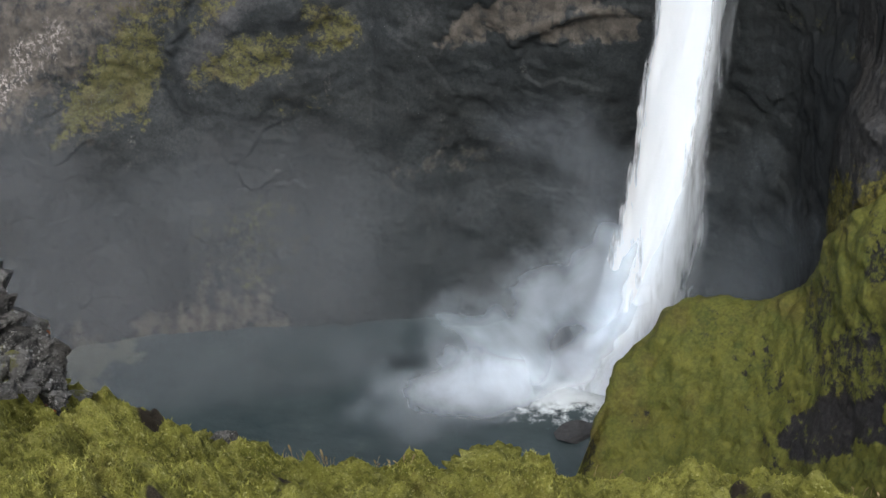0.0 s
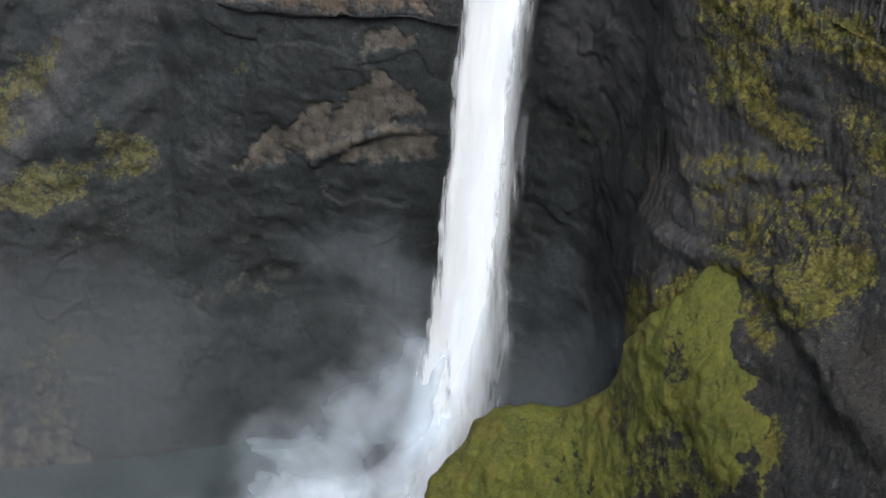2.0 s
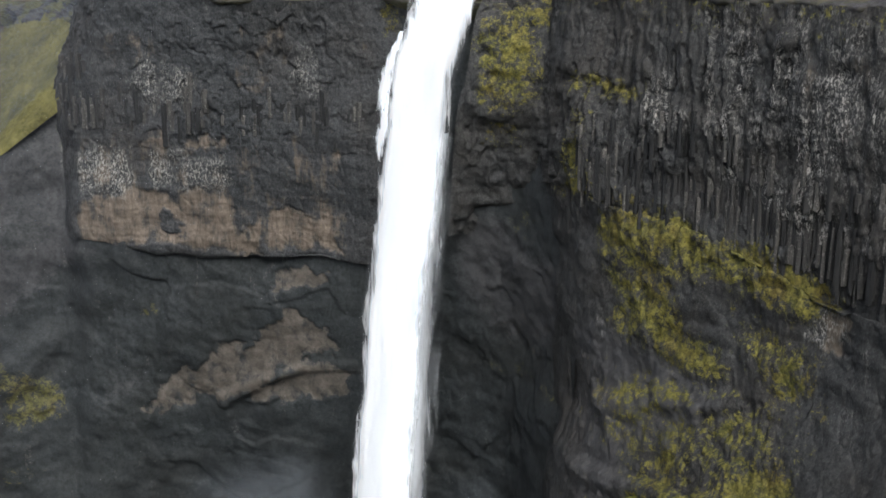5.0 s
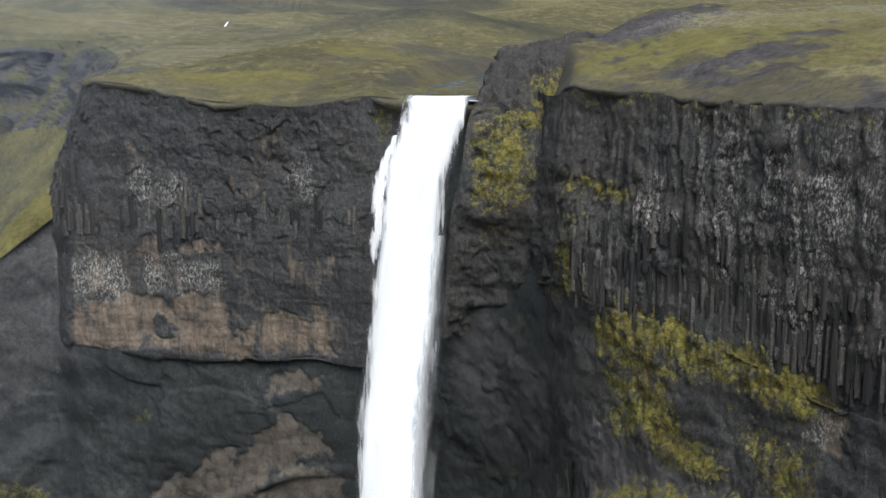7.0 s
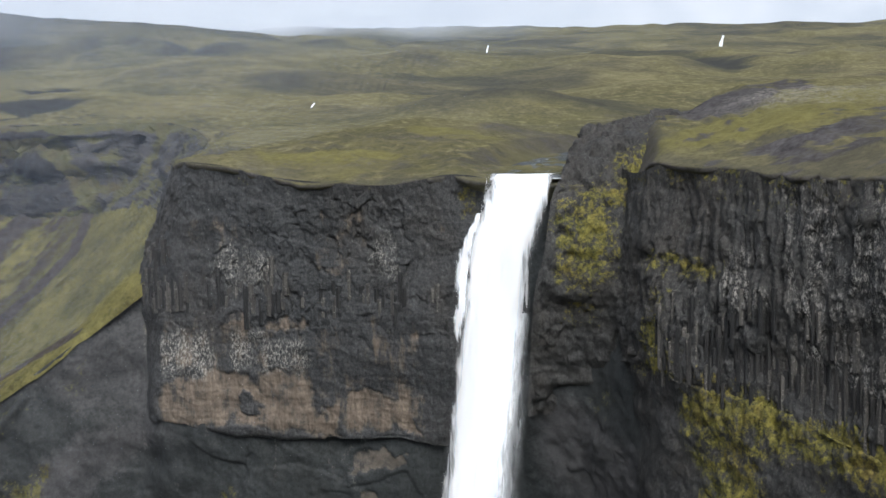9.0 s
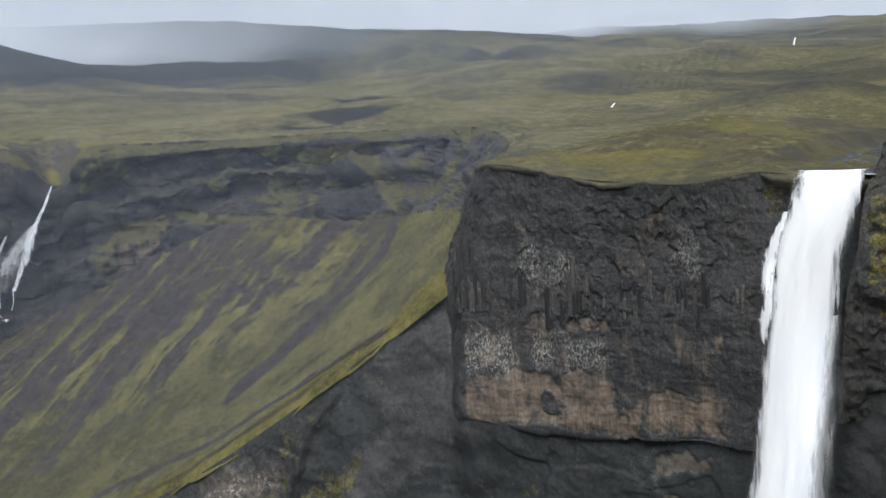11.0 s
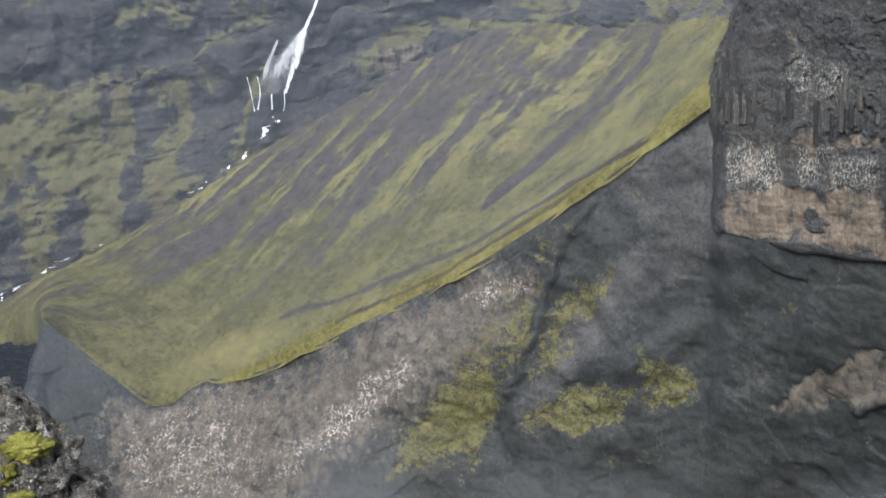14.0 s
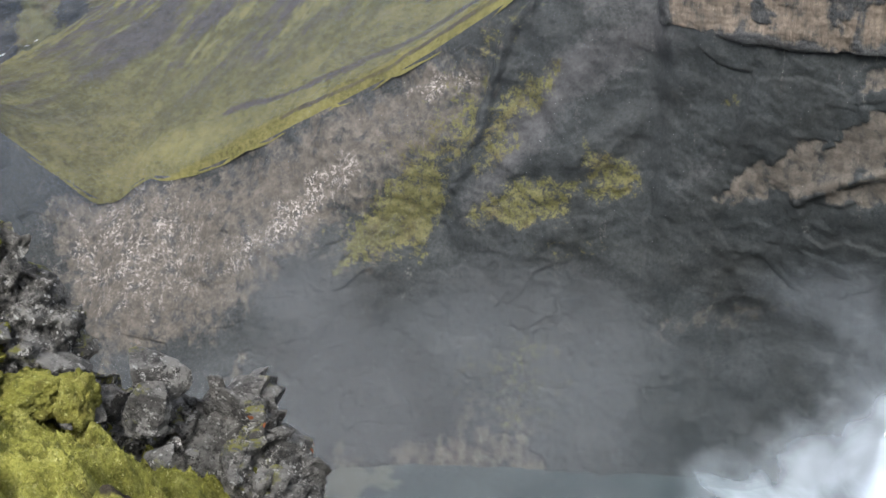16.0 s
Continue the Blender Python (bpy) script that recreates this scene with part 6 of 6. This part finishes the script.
def column_material():
    m = Mat("column_basalt", 0.8, 0.3)
    oi = m.t.nodes.new("ShaderNodeObjectInfo").outputs["Random"]
    s, g = m.noise(1.0, 5, 0.7, m.scaled(1.6, 1.6, 0.3)), m.noise(3.0, 5, 0.75)
    c = m.mix(m.ramp(oi, (0.25, 0.0), (1.0, 1.0)), (0.014, 0.015, 0.016), (0.088, 0.084, 0.077))
    c = m.mix(m.ramp(s, (0.35, 0.8), (0.6, 0.0)), c, (0.018, 0.018, 0.018))
    c = m.mix(m.maths("MULTIPLY", m.ramp(g, (0.55, 0.0), (0.68, 0.8)), m.ramp(oi, (0.45, 0.0), (0.8, 1.0))), c, (0.26, 0.25, 0.23))
    m.bump(m.maths("ADD", s, g), 0.7, 0.2)
    return m.base(c)


COLUMN = column_material()
COLUMNS = [column_mesh(k) for k in range(8)]


def columns(cliff, grid, spans, seed):
    """Stands columns in rows on a wall: each span is (first, last station across, foot height at both ends, mean length, width, count)."""
    rng = np.random.RandomState(seed)
    nv, nu = grid.shape[:2]
    for a, b, z0, z1, length, width, count in spans:
        for k in range(count):
            t = (k + rng.uniform(-0.3, 0.3)) / count
            i = int(np.clip((a + (b - a) * t) * (nu - 1), 0, nu - 1))
            if rng.rand() < 0.18:
                continue
            foot = z0 + (z1 - z0) * t + rng.normal(0, 1.3)
            h = length * rng.uniform(0.4, 1.15)
            col = grid[:, i]
            c = col[np.argmin(np.abs(col[:, 2] - foot - h * 0.5))]
            ob = new("basalt_column", COLUMNS[rng.randint(8)])
            w = width * rng.uniform(0.75, 1.25)
            ob.matrix_world = Matrix.LocRotScale((c[0], c[1] + rng.uniform(0.12, 0.55) * w, foot), Euler((rng.normal(0, 0.012), rng.normal(0, 0.02), rng.uniform(0, 6.28))), (w, w, h))
            ob.parent = cliff


columns(cliff_left, CL_GRID, [(0.20, 0.62, 101.0, 101.0, 5.5, 0.85, 66), (0.62, 0.97, 101.0, 101.4, 4.2, 0.85, 44), (0.16, 0.30, 107.5, 107.5, 4.0, 1.0, 14)], 1)
columns(cliff_right, CR_GRID, [(0.2, 0.42, 98.3, 96.8, 7.5, 0.62, 84), (0.42, 0.66, 96.8, 93.2, 8.5, 0.62, 90), (0.30, 0.66, 105.5, 102, 5.0, 0.7, 44)], 2)
